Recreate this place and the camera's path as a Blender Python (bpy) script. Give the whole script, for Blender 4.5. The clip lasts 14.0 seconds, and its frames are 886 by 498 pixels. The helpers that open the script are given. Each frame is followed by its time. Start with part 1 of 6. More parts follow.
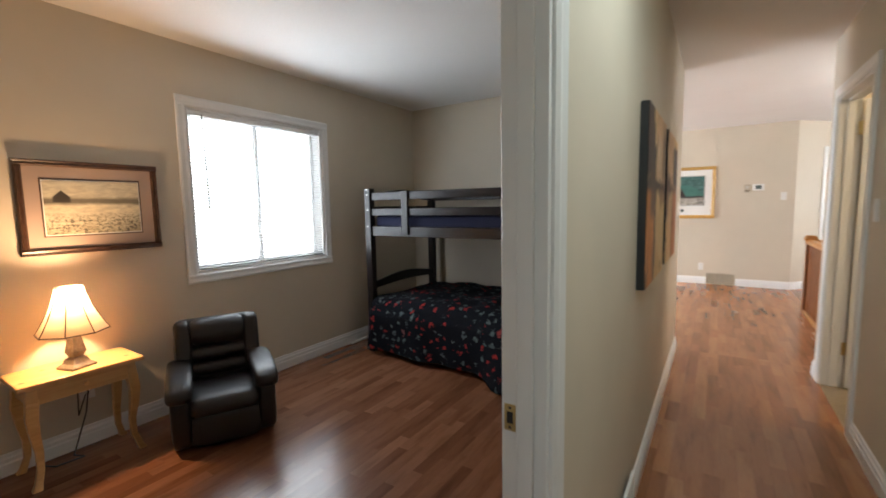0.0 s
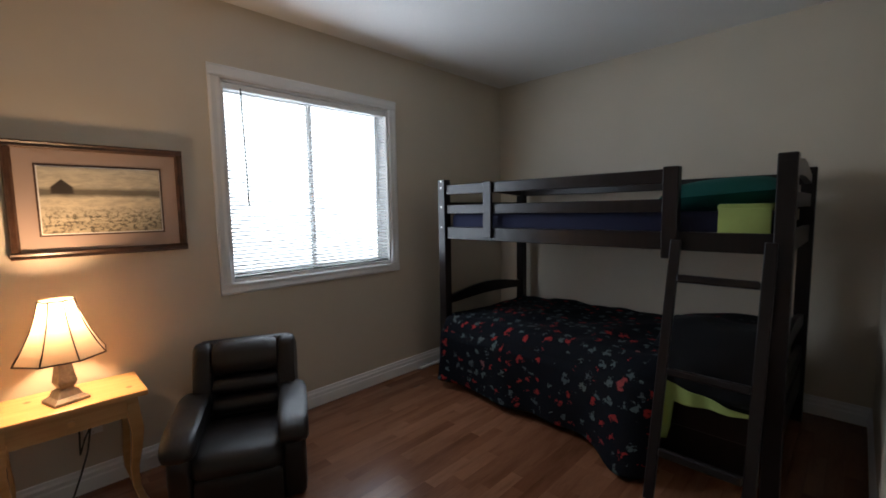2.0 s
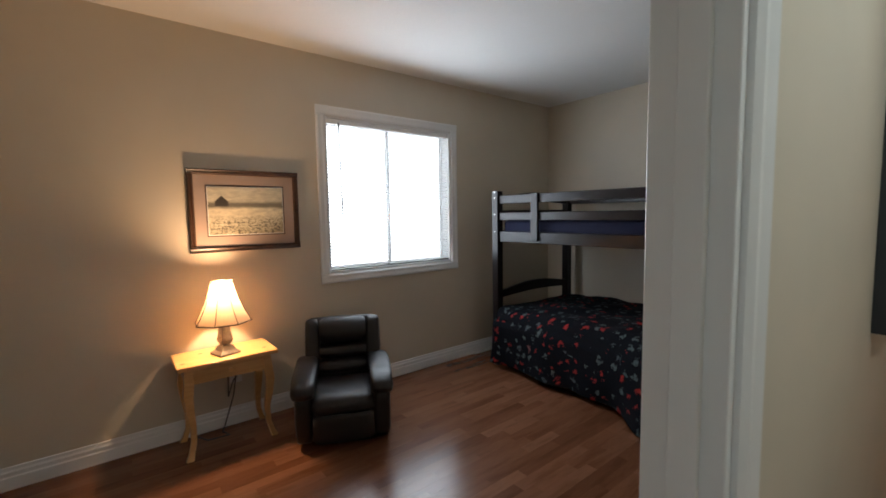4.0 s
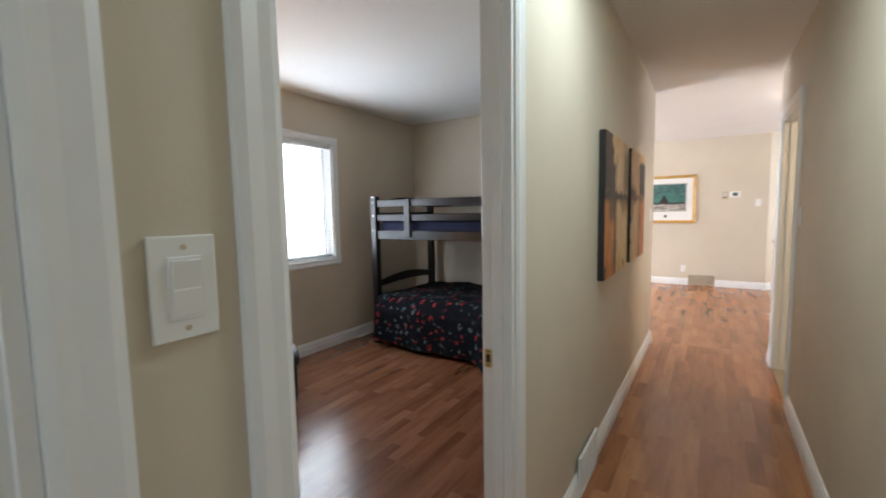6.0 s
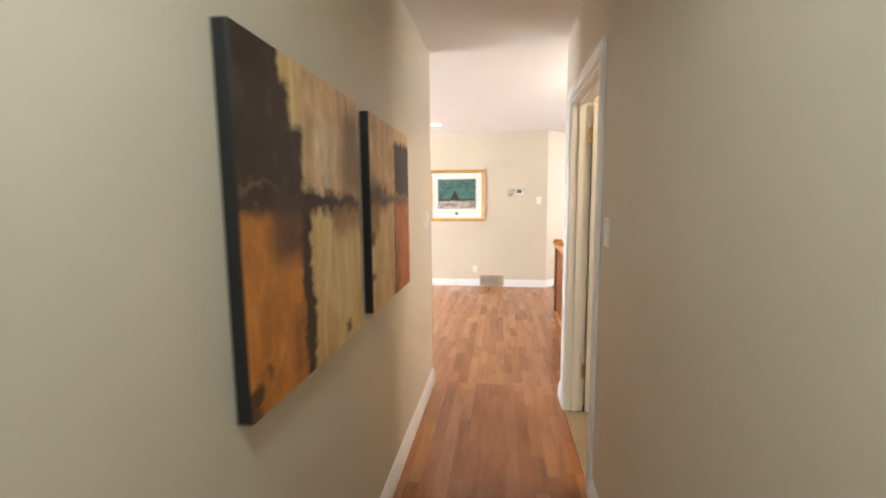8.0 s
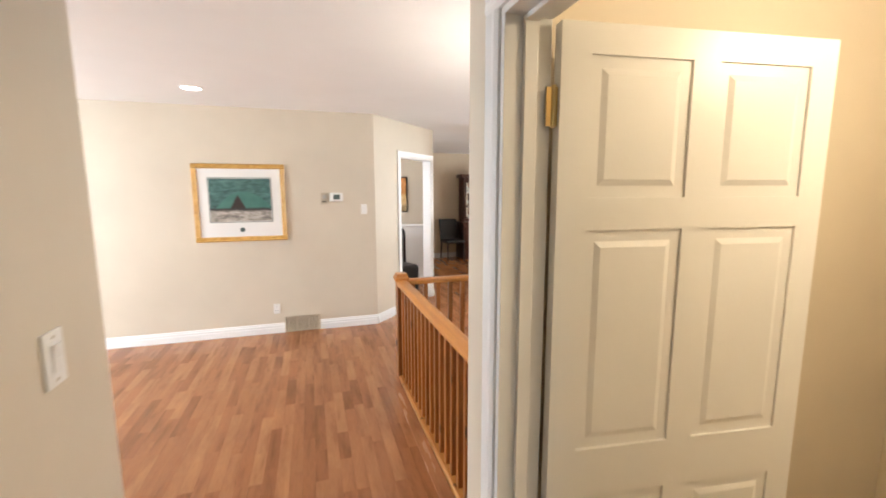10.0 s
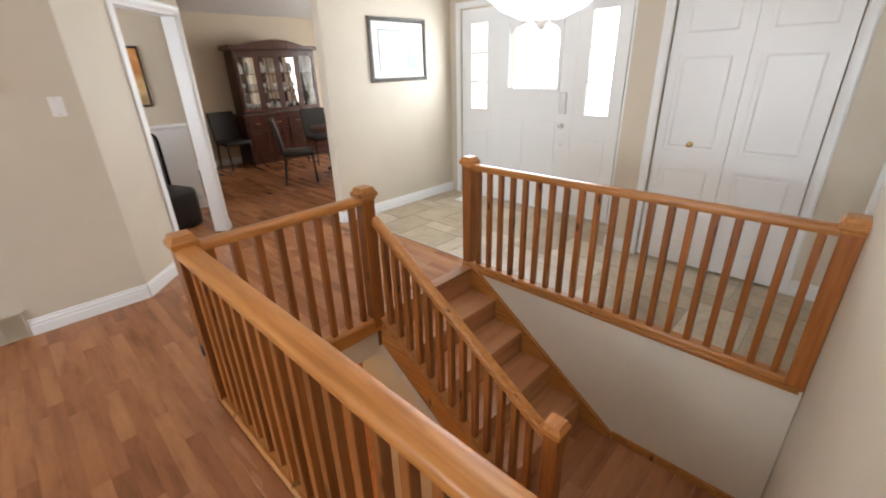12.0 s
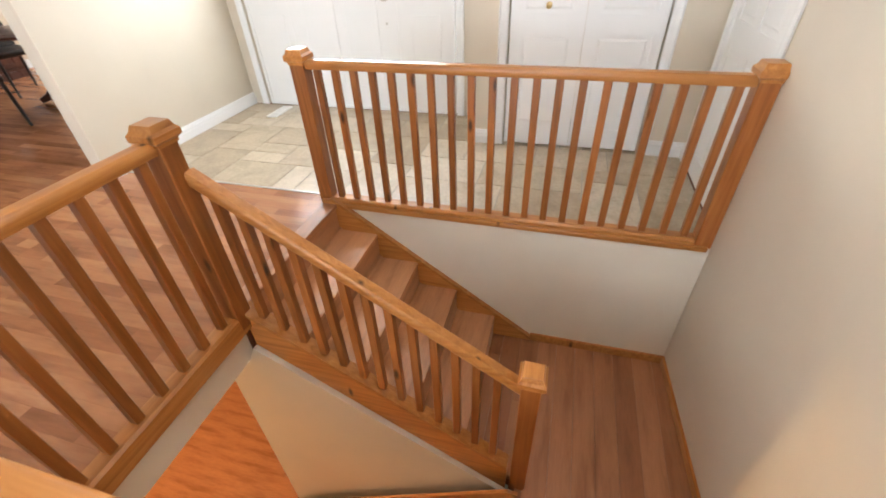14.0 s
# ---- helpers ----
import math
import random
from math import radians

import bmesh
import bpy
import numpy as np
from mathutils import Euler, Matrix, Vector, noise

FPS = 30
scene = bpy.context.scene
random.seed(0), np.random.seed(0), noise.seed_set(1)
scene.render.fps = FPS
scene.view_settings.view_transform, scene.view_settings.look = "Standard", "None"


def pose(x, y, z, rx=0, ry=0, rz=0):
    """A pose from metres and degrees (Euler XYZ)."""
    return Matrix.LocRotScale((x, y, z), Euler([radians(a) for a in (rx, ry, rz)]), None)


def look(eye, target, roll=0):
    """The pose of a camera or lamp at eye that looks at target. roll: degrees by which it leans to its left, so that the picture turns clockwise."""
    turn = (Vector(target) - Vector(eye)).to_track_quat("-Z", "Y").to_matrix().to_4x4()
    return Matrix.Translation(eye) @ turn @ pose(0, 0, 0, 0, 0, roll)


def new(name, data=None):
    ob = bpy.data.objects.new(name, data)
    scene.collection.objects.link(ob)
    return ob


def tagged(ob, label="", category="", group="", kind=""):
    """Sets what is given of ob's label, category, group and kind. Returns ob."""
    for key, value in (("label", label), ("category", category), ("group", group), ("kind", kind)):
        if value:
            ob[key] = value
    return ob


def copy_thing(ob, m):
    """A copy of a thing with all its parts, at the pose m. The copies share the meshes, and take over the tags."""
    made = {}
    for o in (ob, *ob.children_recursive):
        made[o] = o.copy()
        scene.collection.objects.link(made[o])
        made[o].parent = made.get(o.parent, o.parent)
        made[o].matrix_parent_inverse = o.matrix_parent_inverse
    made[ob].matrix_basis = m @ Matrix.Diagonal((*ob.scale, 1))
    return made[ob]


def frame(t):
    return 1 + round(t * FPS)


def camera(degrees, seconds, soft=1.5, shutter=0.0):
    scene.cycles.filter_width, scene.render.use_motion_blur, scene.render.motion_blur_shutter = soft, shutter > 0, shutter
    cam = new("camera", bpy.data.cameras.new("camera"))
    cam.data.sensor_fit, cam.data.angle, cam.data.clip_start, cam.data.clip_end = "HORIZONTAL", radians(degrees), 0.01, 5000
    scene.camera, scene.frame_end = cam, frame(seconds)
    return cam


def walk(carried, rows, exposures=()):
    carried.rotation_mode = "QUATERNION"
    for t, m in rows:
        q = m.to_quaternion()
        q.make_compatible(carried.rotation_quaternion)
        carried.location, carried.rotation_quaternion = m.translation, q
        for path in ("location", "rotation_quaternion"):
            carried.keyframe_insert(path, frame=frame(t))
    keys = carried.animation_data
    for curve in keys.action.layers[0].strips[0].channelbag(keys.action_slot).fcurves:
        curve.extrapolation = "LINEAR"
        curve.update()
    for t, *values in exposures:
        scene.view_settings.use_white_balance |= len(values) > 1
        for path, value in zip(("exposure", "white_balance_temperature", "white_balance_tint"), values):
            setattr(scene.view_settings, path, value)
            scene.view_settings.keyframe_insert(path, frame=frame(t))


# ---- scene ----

# ------------------------------------------------------------------ camera
cam = camera(93.0, 14.0, soft=1.7, shutter=0.35)
PATH = [
    (0, (0.077, 0.052, 1.355), (-1.006, 1.722, 1.156), -1.0),
    (0.5, (-0.038, 0.341, 1.329), (-1.302, 1.879, 1.142), -1.15),
    (1, (-0.197, 0.54, 1.316), (-1.548, 2.003, 1.132), -1.15),
    (1.5, (-0.322, 0.666, 1.319), (-1.698, 2.106, 1.133), -1.0),
    (2, (-0.411, 0.72, 1.316), (-1.812, 2.135, 1.13), -1.0),
    (2.5, (-0.432, 0.714, 1.311), (-1.887, 2.074, 1.133), -1.0),
    (3, (-0.359, 0.654, 1.316), (-1.888, 1.932, 1.142), -1.0),
    (3.2, (-0.291, 0.616, 1.322), (-1.861, 1.844, 1.157), -1.0),
    (5.3, (0.24, -0.267, 1.366), (-1.192, 1.12, 1.207), -0.5),
    (5.5, (0.264, -0.305, 1.369), (-1.084, 1.162, 1.197), -0.6),
    (6, (0.306, -0.314, 1.365), (-0.768, 1.364, 1.19), -1.0),
    (6.5, (0.316, -0.071, 1.376), (-0.508, 1.741, 1.174), -1.0),
    (7, (0.316, 0.297, 1.402), (-0.289, 2.192, 1.192), -1.0),
    (7.5, (0.338, 0.743, 1.421), (-0.088, 2.685, 1.202), -0.7),
    (8, (0.331, 1.246, 1.437), (0.058, 3.214, 1.209), -0.5),
    (8.5, (0.324, 1.735, 1.452), (0.254, 3.721, 1.23), -0.25),
    (8.7, (0.326, 1.933, 1.463), (0.332, 3.921, 1.243), -0.3),
    (10.8, (0.346, 3.81, 1.714), (1.297, 5.522, 1.31), -0.15),
    (11, (0.372, 3.958, 1.702), (1.4, 5.611, 1.245), -0.2),
    (11.5, (0.5, 4.281, 1.647), (1.676, 5.777, 1.027), -1.0),
    (12, (0.612, 4.587, 1.597), (1.922, 5.874, 0.802), -1.6),
    (12.5, (0.72, 4.85, 1.553), (2.13, 5.912, 0.622), -1.9),
    (13, (0.829, 5.065, 1.498), (2.315, 5.902, 0.452), -2.0),
    (13.5, (0.918, 5.222, 1.450), (2.442, 5.858, 0.320), -2.1),
    (14, (0.984, 5.331, 1.424), (2.511, 5.79, 0.217), -2.4),
]
EXPOSURES = [
    (0, 0.2, 6150, 10), (0.5, -0.18, 5950, 10), (1.0, -0.38, 5850, 10), (1.5, -0.42, 5800, 10), (3.2, -0.45, 5800, 10), (4.2, 0.0, 6000, 10),
    (5.3, 0.45, 5800, 10), (6.0, 0.45, 5950, 10), (6.5, 0.22, 6050, 10), (7.0, 0.05, 6150, 10), (7.5, 0.35, 6200, 10), (8.5, 0.9, 6350, 10), (8.7, 0.95, 6350, 10),
    (10.8, -0.15, 6100, 10), (11.5, -0.33, 6150, 10), (12.5, 0.1, 6000, 10), (13.5, 0.32, 6050, 10), (14, 0.42, 6050, 10)
]
walk(cam, [(t, look(e, g, r)) for t, e, g, r in PATH], EXPOSURES)

# ------------------------------------------------------------------ world and lights
world = bpy.data.worlds.new("sky_world")
scene.world = world
world.use_nodes = True
wn = world.node_tree.nodes
sky = wn.new("ShaderNodeTexSky")
sky.sky_type, sky.sun_disc = "NISHITA", False
sky.sun_elevation, sky.sun_rotation = radians(48), radians(100)
world.node_tree.links.new(sky.outputs["Color"], wn["Background"].inputs["Color"])
wn["Background"].inputs["Strength"].default_value = 0.12

sun_data = bpy.data.lights.new("sun", "SUN")
sun_data.energy, sun_data.angle, sun_data.color = 2.5, radians(0.6), (1.0, 0.95, 0.88)
sun = new("sun", sun_data)
sun.matrix_world = look((20, -3, 22), (0, 0, 0))


def area_lamp(name, eye, target, w, h, watts, color):
    d = bpy.data.lights.new(name, "AREA")
    d.shape, d.size, d.size_y, d.energy, d.color = "RECTANGLE", w, h, watts, color
    o = new(name, d)
    o.matrix_world = look(eye, target)
    return o


def bulb(name, at, watts, color, radius=0.03):
    d = bpy.data.lights.new(name, "POINT")
    d.energy, d.color, d.shadow_soft_size = watts, color, radius
    o = new(name, d)
    o.location = at
    return o


DAY = (0.88, 0.95, 1.0)
WARM = (1.0, 0.60, 0.30)
area_lamp("bedroom_window_light", (-2.93, 2.16, 1.5), (0, 2.16, 1.2), 1.1, 1.1, 22, DAY)
# Added daylight fill for the living area; its window is unseen and assumed.
area_lamp("living_west_fill", (-4.85, 6.3, 1.45), (0, 6.3, 1.2), 2.4, 1.5, 240, (0.84, 0.92, 1.0))
area_lamp("dining_window_light", (6.6, 10.8, 1.5), (3, 10.8, 0.9), 1.8, 1.4, 58, (1.0, 0.92, 0.80))
# Added fill from behind the hall; no window is known there.
area_lamp("hall_end_fill", (0.29, -1.9, 1.6), (0.29, 3, 1.3), 0.8, 1.3, 4.5, (0.86, 0.96, 0.94))
area_lamp("front_door_light", (4.80, 7.4, 1.65), (2, 7.4, 1.65), 1.7, 0.8, 48, (0.97, 0.99, 1.0))
bulb("table_lamp_bulb", (-2.76, 0.81, 0.92), 36, WARM, 0.03)
# Added overhead fill for the hall, where no lamp is in view.
area_lamp("hall_overhead_fill", (0.29, 1.25, 2.455), (0.29, 1.2501, 0), 0.3, 0.3, 10, (0.88, 1.0, 0.98))
# Added fill that brightens the kitchen behind the angled opening; no window known.
area_lamp("kitchen_fill", (0.26, 9.5, 1.6), (3, 9.7, 1.3), 1.0, 1.0, 30, (0.95, 0.97, 1.0))
bulb("bath_bulb", (1.9, 3.3, 2.2), 30, (1.0, 0.78, 0.50), 0.1)
bulb("pendant_bulb", (1.91, 5.40, 1.85), 22, (1.0, 0.9, 0.78), 0.06)
bulb("basement_bulb", (1.9, 8.3, -0.7), 160, (1.0, 0.66, 0.34), 0.12)


# ------------------------------------------------------------------ materials
class Mat:
    """A principled material with a few node shortcuts."""

    def __init__(self, name, color=(0.5, 0.5, 0.5), rough=0.5, metal=0.0, spec=0.5):
        self.m = bpy.data.materials.new(name)
        self.m.use_nodes = True
        self.t = self.m.node_tree
        self.b = self.t.nodes["Principled BSDF"]
        self.b.inputs["Base Color"].default_value = (*color, 1)
        self.b.inputs["Roughness"].default_value = rough
        self.b.inputs["Metallic"].default_value = metal
        self.b.inputs["Specular IOR Level"].default_value = spec
        self.c = None

    def node(self, kind, **values):
        n = self.t.nodes.new(kind)
        for k, v in values.items():
            self.put(n.inputs[k.replace("_", " ")], v)
        return n

    def put(self, socket, v):
        if isinstance(v, bpy.types.NodeSocket):
            self.t.links.new(v, socket)
        elif isinstance(v, tuple) and len(v) == 3 and socket.type == "RGBA":
            socket.default_value = (*v, 1)
        else:
            socket.default_value = v

    def coords(self, scale=(1, 1, 1), kind="Object", shift=None):
        tc = self.t.nodes.new("ShaderNodeTexCoord")
        mp = self.t.nodes.new("ShaderNodeMapping")
        self.put(mp.inputs["Vector"], tc.outputs[kind])
        mp.inputs["Scale"].default_value = scale
        if shift is not None:
            self.put(mp.inputs["Location"], shift)
        return mp.outputs["Vector"]

    def noise(self, vec, scale, detail=4.0, rough=0.55, distort=0.0):
        return self.node("ShaderNodeTexNoise", Vector=vec, Scale=scale, Detail=detail, Roughness=rough, Distortion=distort).outputs["Fac"]

    def math(self, op, a, b=0.0, clamp=False):
        n = self.t.nodes.new("ShaderNodeMath")
        n.operation, n.use_clamp = op, clamp
        self.put(n.inputs[0], a)
        self.put(n.inputs[1], b)
        return n.outputs[0]

    def ramp(self, fac, *stops):
        n = self.t.nodes.new("ShaderNodeValToRGB")
        e = n.color_ramp.elements
        while len(e) < len(stops):
            e.new(0.5)
        for el, (p, c) in zip(e, stops):
            el.position, el.color = p, (*c, 1)
        self.put(n.inputs["Fac"], fac)
        return n.outputs["Color"]

    def mix(self, fac, a, b, blend="MIX"):
        n = self.t.nodes.new("ShaderNodeMix")
        n.data_type, n.blend_type = "RGBA", blend
        self.put(n.inputs[0], fac)
        self.put(n.inputs[6], a)
        self.put(n.inputs[7], b)
        return n.outputs[2]

    def step(self, v, edge, soft=0.02):
        n = self.t.nodes.new("ShaderNodeMapRange")
        n.inputs["From Min"].default_value, n.inputs["From Max"].default_value = edge - soft, edge + soft
        self.put(n.inputs["Value"], v)
        return n.outputs["Result"]

    def xyz(self, vec):
        return self.node("ShaderNodeSeparateXYZ", Vector=vec).outputs

    def color(self, c):
        self.put(self.b.inputs["Base Color"], c)
        return self

    def bump(self, h, strength=0.2, dist=0.002):
        n = self.node("ShaderNodeBump", Height=h, Strength=strength, Distance=dist)
        self.put(self.b.inputs["Normal"], n.outputs["Normal"])
        return self

    def rough(self, v, lo=0.0, hi=1.0):
        n = self.t.nodes.new("ShaderNodeMapRange")
        n.inputs["To Min"].default_value, n.inputs["To Max"].default_value = lo, hi
        self.put(n.inputs["Value"], v)
        self.put(self.b.inputs["Roughness"], n.outputs["Result"])
        return self

    def random(self):
        o = self.t.nodes.new("ShaderNodeObjectInfo").outputs["Random"]
        i = self.t.nodes.new("ShaderNodeNewGeometry").outputs["Random Per Island"]
        return self.math("FRACT", self.math("ADD", o, i))


def paint(name, color, rough=0.55, grain=140.0, strength=0.12, var=0.05):
    k = Mat(name, color, rough)
    v = k.coords()
    big = k.noise(v, 1.3, 3)
    fine = k.noise(v, grain, 3)
    dark = tuple(c * (1 - var) for c in color)
    lite = tuple(min(1, c * (1 + var)) for c in color)
    k.color(k.ramp(big, (0.3, dark), (0.7, lite)))
    k.bump(fine, strength, 0.002)
    k.rough(k.noise(v, 6, 2), rough - 0.06, rough + 0.08)
    return k.m


def wood(name, dark, mid, lite, scale=(40, 40, 2.2), rough=(0.25, 0.42), knots=True, axis_shift=True):
    """Pine-like wood with grain along the local z (or the axis with the small scale)."""
    k = Mat(name, mid, 0.35)
    r = k.random()
    sh = k.node("ShaderNodeCombineXYZ", X=k.math("MULTIPLY", r, 37.0), Y=k.math("MULTIPLY", r, 91.0), Z=k.math("MULTIPLY", r, 13.0)).outputs[0]
    v = k.coords(scale, "Object", sh)
    g = k.noise(v, 1.0, 5, 0.6, 0.6)
    base = k.ramp(g, (0.25, dark), (0.5, mid), (0.75, lite))
    tone = k.ramp(r, (0.0, (0.78, 0.76, 0.72)), (0.5, (1, 1, 1)), (1.0, (1.16, 1.14, 1.1)))
    c = k.mix(1.0, base, tone, "MULTIPLY")
    if knots:
        v2 = k.coords((9, 9, 3.0), "Object", sh)
        vo = k.node("ShaderNodeTexVoronoi", Vector=v2, Scale=1.0).outputs["Distance"]
        spot = k.math("SUBTRACT", 1.0, k.step(vo, 0.10, 0.045))
        c = k.mix(spot, c, tuple(q * 0.28 for q in dark))
    k.color(c)
    k.rough(g, *rough)
    k.bump(g, 0.06, 0.001)
    return k.m


def plank_wood(name, tones, rough, axis=1):
    """Strip flooring: every strip takes one tone, with long grain and darker flecks."""
    k = Mat(name, tones[1], rough)
    r = k.random()
    s = [16, 16, 16]
    s[axis] = 2.2
    sh = k.node("ShaderNodeCombineXYZ", X=k.math("MULTIPLY", r, 57.0), Y=k.math("MULTIPLY", r, 31.0), Z=0.0).outputs[0]
    v = k.coords(tuple(s), "Object", sh)
    g = k.noise(v, 1.0, 3, 0.5, 0.0)
    fine = k.noise(k.coords(tuple(q * 7 for q in s), "Object", sh), 1.0, 2)
    base = k.ramp(r, (0.0, tones[0]), (0.22, tones[1]), (0.6, tones[2]), (1.0, tones[3]))
    shade = k.ramp(g, (0.28, (0.62, 0.55, 0.48)), (0.48, (0.97, 0.95, 0.93)), (0.75, (1.18, 1.16, 1.12)))
    c = k.mix(0.8, base, shade, "MULTIPLY")
    c = k.mix(0.14, c, k.ramp(fine, (0.35, (0.5, 0.42, 0.36)), (0.6, (1.1, 1.1, 1.1))), "MULTIPLY")
    k.color(c)
    k.rough(g, rough, rough + 0.04)
    k.b.inputs["Specular IOR Level"].default_value = 0.45
    return k.m


M = {}
M["wall"] = paint("beige_wall_paint", (0.62, 0.55, 0.44))
M["dining_wall"] = paint("tan_dining_paint", (0.64, 0.54, 0.41))
M["ceiling"] = paint("stippled_ceiling_paint", (0.80, 0.79, 0.77), 0.8, 55.0, 0.45, 0.02)
M["trim"] = paint("white_trim_paint", (0.80, 0.80, 0.79), 0.35, 60.0, 0.03, 0.02)
M["door"] = paint("white_door_paint", (0.82, 0.82, 0.81), 0.33, 90.0, 0.05, 0.02)
M["lower_wall"] = paint("cream_stair_paint", (0.68, 0.63, 0.53))
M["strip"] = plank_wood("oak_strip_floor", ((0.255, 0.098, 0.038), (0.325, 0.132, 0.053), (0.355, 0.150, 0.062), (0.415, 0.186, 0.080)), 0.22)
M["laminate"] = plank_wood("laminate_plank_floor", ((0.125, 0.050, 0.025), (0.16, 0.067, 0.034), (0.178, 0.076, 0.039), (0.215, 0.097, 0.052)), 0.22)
M["stair_wood"] = plank_wood("stair_tread_wood", ((0.33, 0.15, 0.065), (0.42, 0.20, 0.09), (0.47, 0.23, 0.105), (0.52, 0.27, 0.13)), 0.32, 0)
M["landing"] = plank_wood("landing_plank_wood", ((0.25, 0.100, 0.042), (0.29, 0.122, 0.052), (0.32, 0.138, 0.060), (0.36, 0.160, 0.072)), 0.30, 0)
M["pine_floor"] = plank_wood("border_board_wood", ((0.31, 0.132, 0.058), (0.345, 0.150, 0.066), (0.375, 0.168, 0.075), (0.40, 0.185, 0.085)), 0.25, 1)
M["gap"] = Mat("dark_floor_joint", (0.20, 0.088, 0.042), 0.7).m
M["pine"] = wood("stained_pine", (0.19, 0.060, 0.012), (0.295, 0.100, 0.021), (0.37, 0.145, 0.036))
M["pine_y"] = wood("stained_pine_rail", (0.31, 0.112, 0.020), (0.45, 0.185, 0.042), (0.56, 0.262, 0.076), (40, 2.2, 40))
M["pine_x"] = wood("stained_pine_crossrail", (0.31, 0.112, 0.020), (0.45, 0.185, 0.042), (0.56, 0.262, 0.076), (2.2, 40, 40))
M["espresso"] = wood("espresso_bed_wood", (0.007, 0.005, 0.005), (0.010, 0.007, 0.007), (0.014, 0.009, 0.009), (30, 30, 4), (0.26, 0.36), False)
M["espresso"].node_tree.nodes["Principled BSDF"].inputs["Specular IOR Level"].default_value = 0.3
M["table_wood"] = wood("golden_pine_table", (0.50, 0.26, 0.09), (0.60, 0.34, 0.13), (0.70, 0.43, 0.19), (30, 3, 30))
M["cherry"] = wood("dark_cherry_wood", (0.035, 0.010, 0.006), (0.06, 0.018, 0.010), (0.09, 0.03, 0.016), (20, 20, 2), (0.22, 0.36), False)
M["black_leather"] = Mat("black_leather", (0.012, 0.011, 0.011), 0.38).m
M["brass"] = Mat("brass", (0.60, 0.45, 0.20), 0.32, 1.0).m
M["nickel"] = Mat("satin_nickel", (0.62, 0.60, 0.57), 0.35, 1.0).m
M["bronze"] = Mat("dark_bronze_metal", (0.10, 0.085, 0.075), 0.42, 0.9).m
M["plastic"] = Mat("white_plastic", (0.80, 0.79, 0.76), 0.4).m
M["beige_metal"] = Mat("beige_vent_metal", (0.50, 0.43, 0.32), 0.5).m
M["dark_slot"] = Mat("dark_slot", (0.03, 0.025, 0.02), 0.8).m
M["black"] = Mat("black_plastic", (0.012, 0.012, 0.012), 0.45).m
M["screen"] = Mat("grey_lcd", (0.10, 0.13, 0.12), 0.25).m
M["grout"] = paint("grey_grout", (0.36, 0.33, 0.28), 0.85)


def glow(name, color, strength):
    k = Mat(name, color, 0.6)
    k.b.inputs["Emission Color"].default_value = (*color, 1)
    k.b.inputs["Emission Strength"].default_value = strength
    return k.m


M["daylight"] = glow("bright_daylight_outside", (0.93, 0.98, 1.0), 4.2)
M["pendant_glass"] = glow("lit_frosted_glass", (1.0, 0.94, 0.85), 15.0)
M["downlight"] = glow("downlight_lens", (1.0, 0.93, 0.82), 14.0)


def glass(name, tint=(1, 1, 1), rough=0.0):
    k = Mat(name, tint, rough)
    k.b.inputs["Transmission Weight"].default_value = 1.0
    k.b.inputs["IOR"].default_value = 1.45
    return k.m


M["glass"] = glass("clear_glass")
M["mirror"] = Mat("mirror", (0.85, 0.85, 0.85), 0.03, 1.0).m


# ------------------------------------------------------------------ mesh helpers
def bx(bm, x0, x1, y0, y1, z0, z1, bevel=0.0, seg=1):
    vs = [bm.verts.new((x, y, z)) for x in (x0, x1) for y in (y0, y1) for z in (z0, z1)]
    fs = [bm.faces.new([vs[i] for i in q]) for q in ((0, 1, 3, 2), (4, 6, 7, 5), (0, 4, 5, 1), (2, 3, 7, 6), (0, 2, 6, 4), (1, 5, 7, 3))]
    if bevel:
        es = list({e for f in fs for e in f.edges})
        bmesh.ops.bevel(bm, geom=es, offset=bevel, segments=seg, affect="EDGES", profile=0.5)
    return vs


def B(x0, x1, y0, y1, z0, z1, bevel=0.0, seg=1):
    bm = bmesh.new()
    bx(bm, x0, x1, y0, y1, z0, z1, bevel, seg)
    return bm


def tube(bm, p0, p1, r0, r1=None, seg=12, caps=True):
    p0, p1 = Vector(p0), Vector(p1)
    r1 = r0 if r1 is None else r1
    q = (p1 - p0).to_track_quat("Z", "Y")
    rings = []
    for p, r in ((p0, r0), (p1, r1)):
        rings.append([bm.verts.new(p + q @ Vector((r * math.cos(a), r * math.sin(a), 0))) for a in (2 * math.pi * i / seg for i in range(seg))])
    for i in range(seg):
        j = (i + 1) % seg
        bm.faces.new((rings[0][i], rings[0][j], rings[1][j], rings[1][i]))
    if caps:
        bm.faces.new(list(reversed(rings[0])))
        bm.faces.new(rings[1])


def pipe(bm, pts, r, seg=8):
    """One round rod through the points, its rings shared at the bends."""
    pts = [Vector(p) for p in pts]
    rings, side = [], None
    for i, p in enumerate(pts):
        t = (pts[min(i + 1, len(pts) - 1)] - pts[max(i - 1, 0)]).normalized()
        if side is None:
            side = t.orthogonal()
        side = (side - t * side.dot(t)).normalized()
        up = t.cross(side)
        rings.append([bm.verts.new(p + side * (r * math.cos(a)) + up * (r * math.sin(a))) for a in (2 * math.pi * k / seg for k in range(seg))])
    for a, b in zip(rings, rings[1:]):
        for k in range(seg):
            bm.faces.new((a[k], a[(k + 1) % seg], b[(k + 1) % seg], b[k]))
    bm.faces.new(list(reversed(rings[0])))
    bm.faces.new(rings[-1])


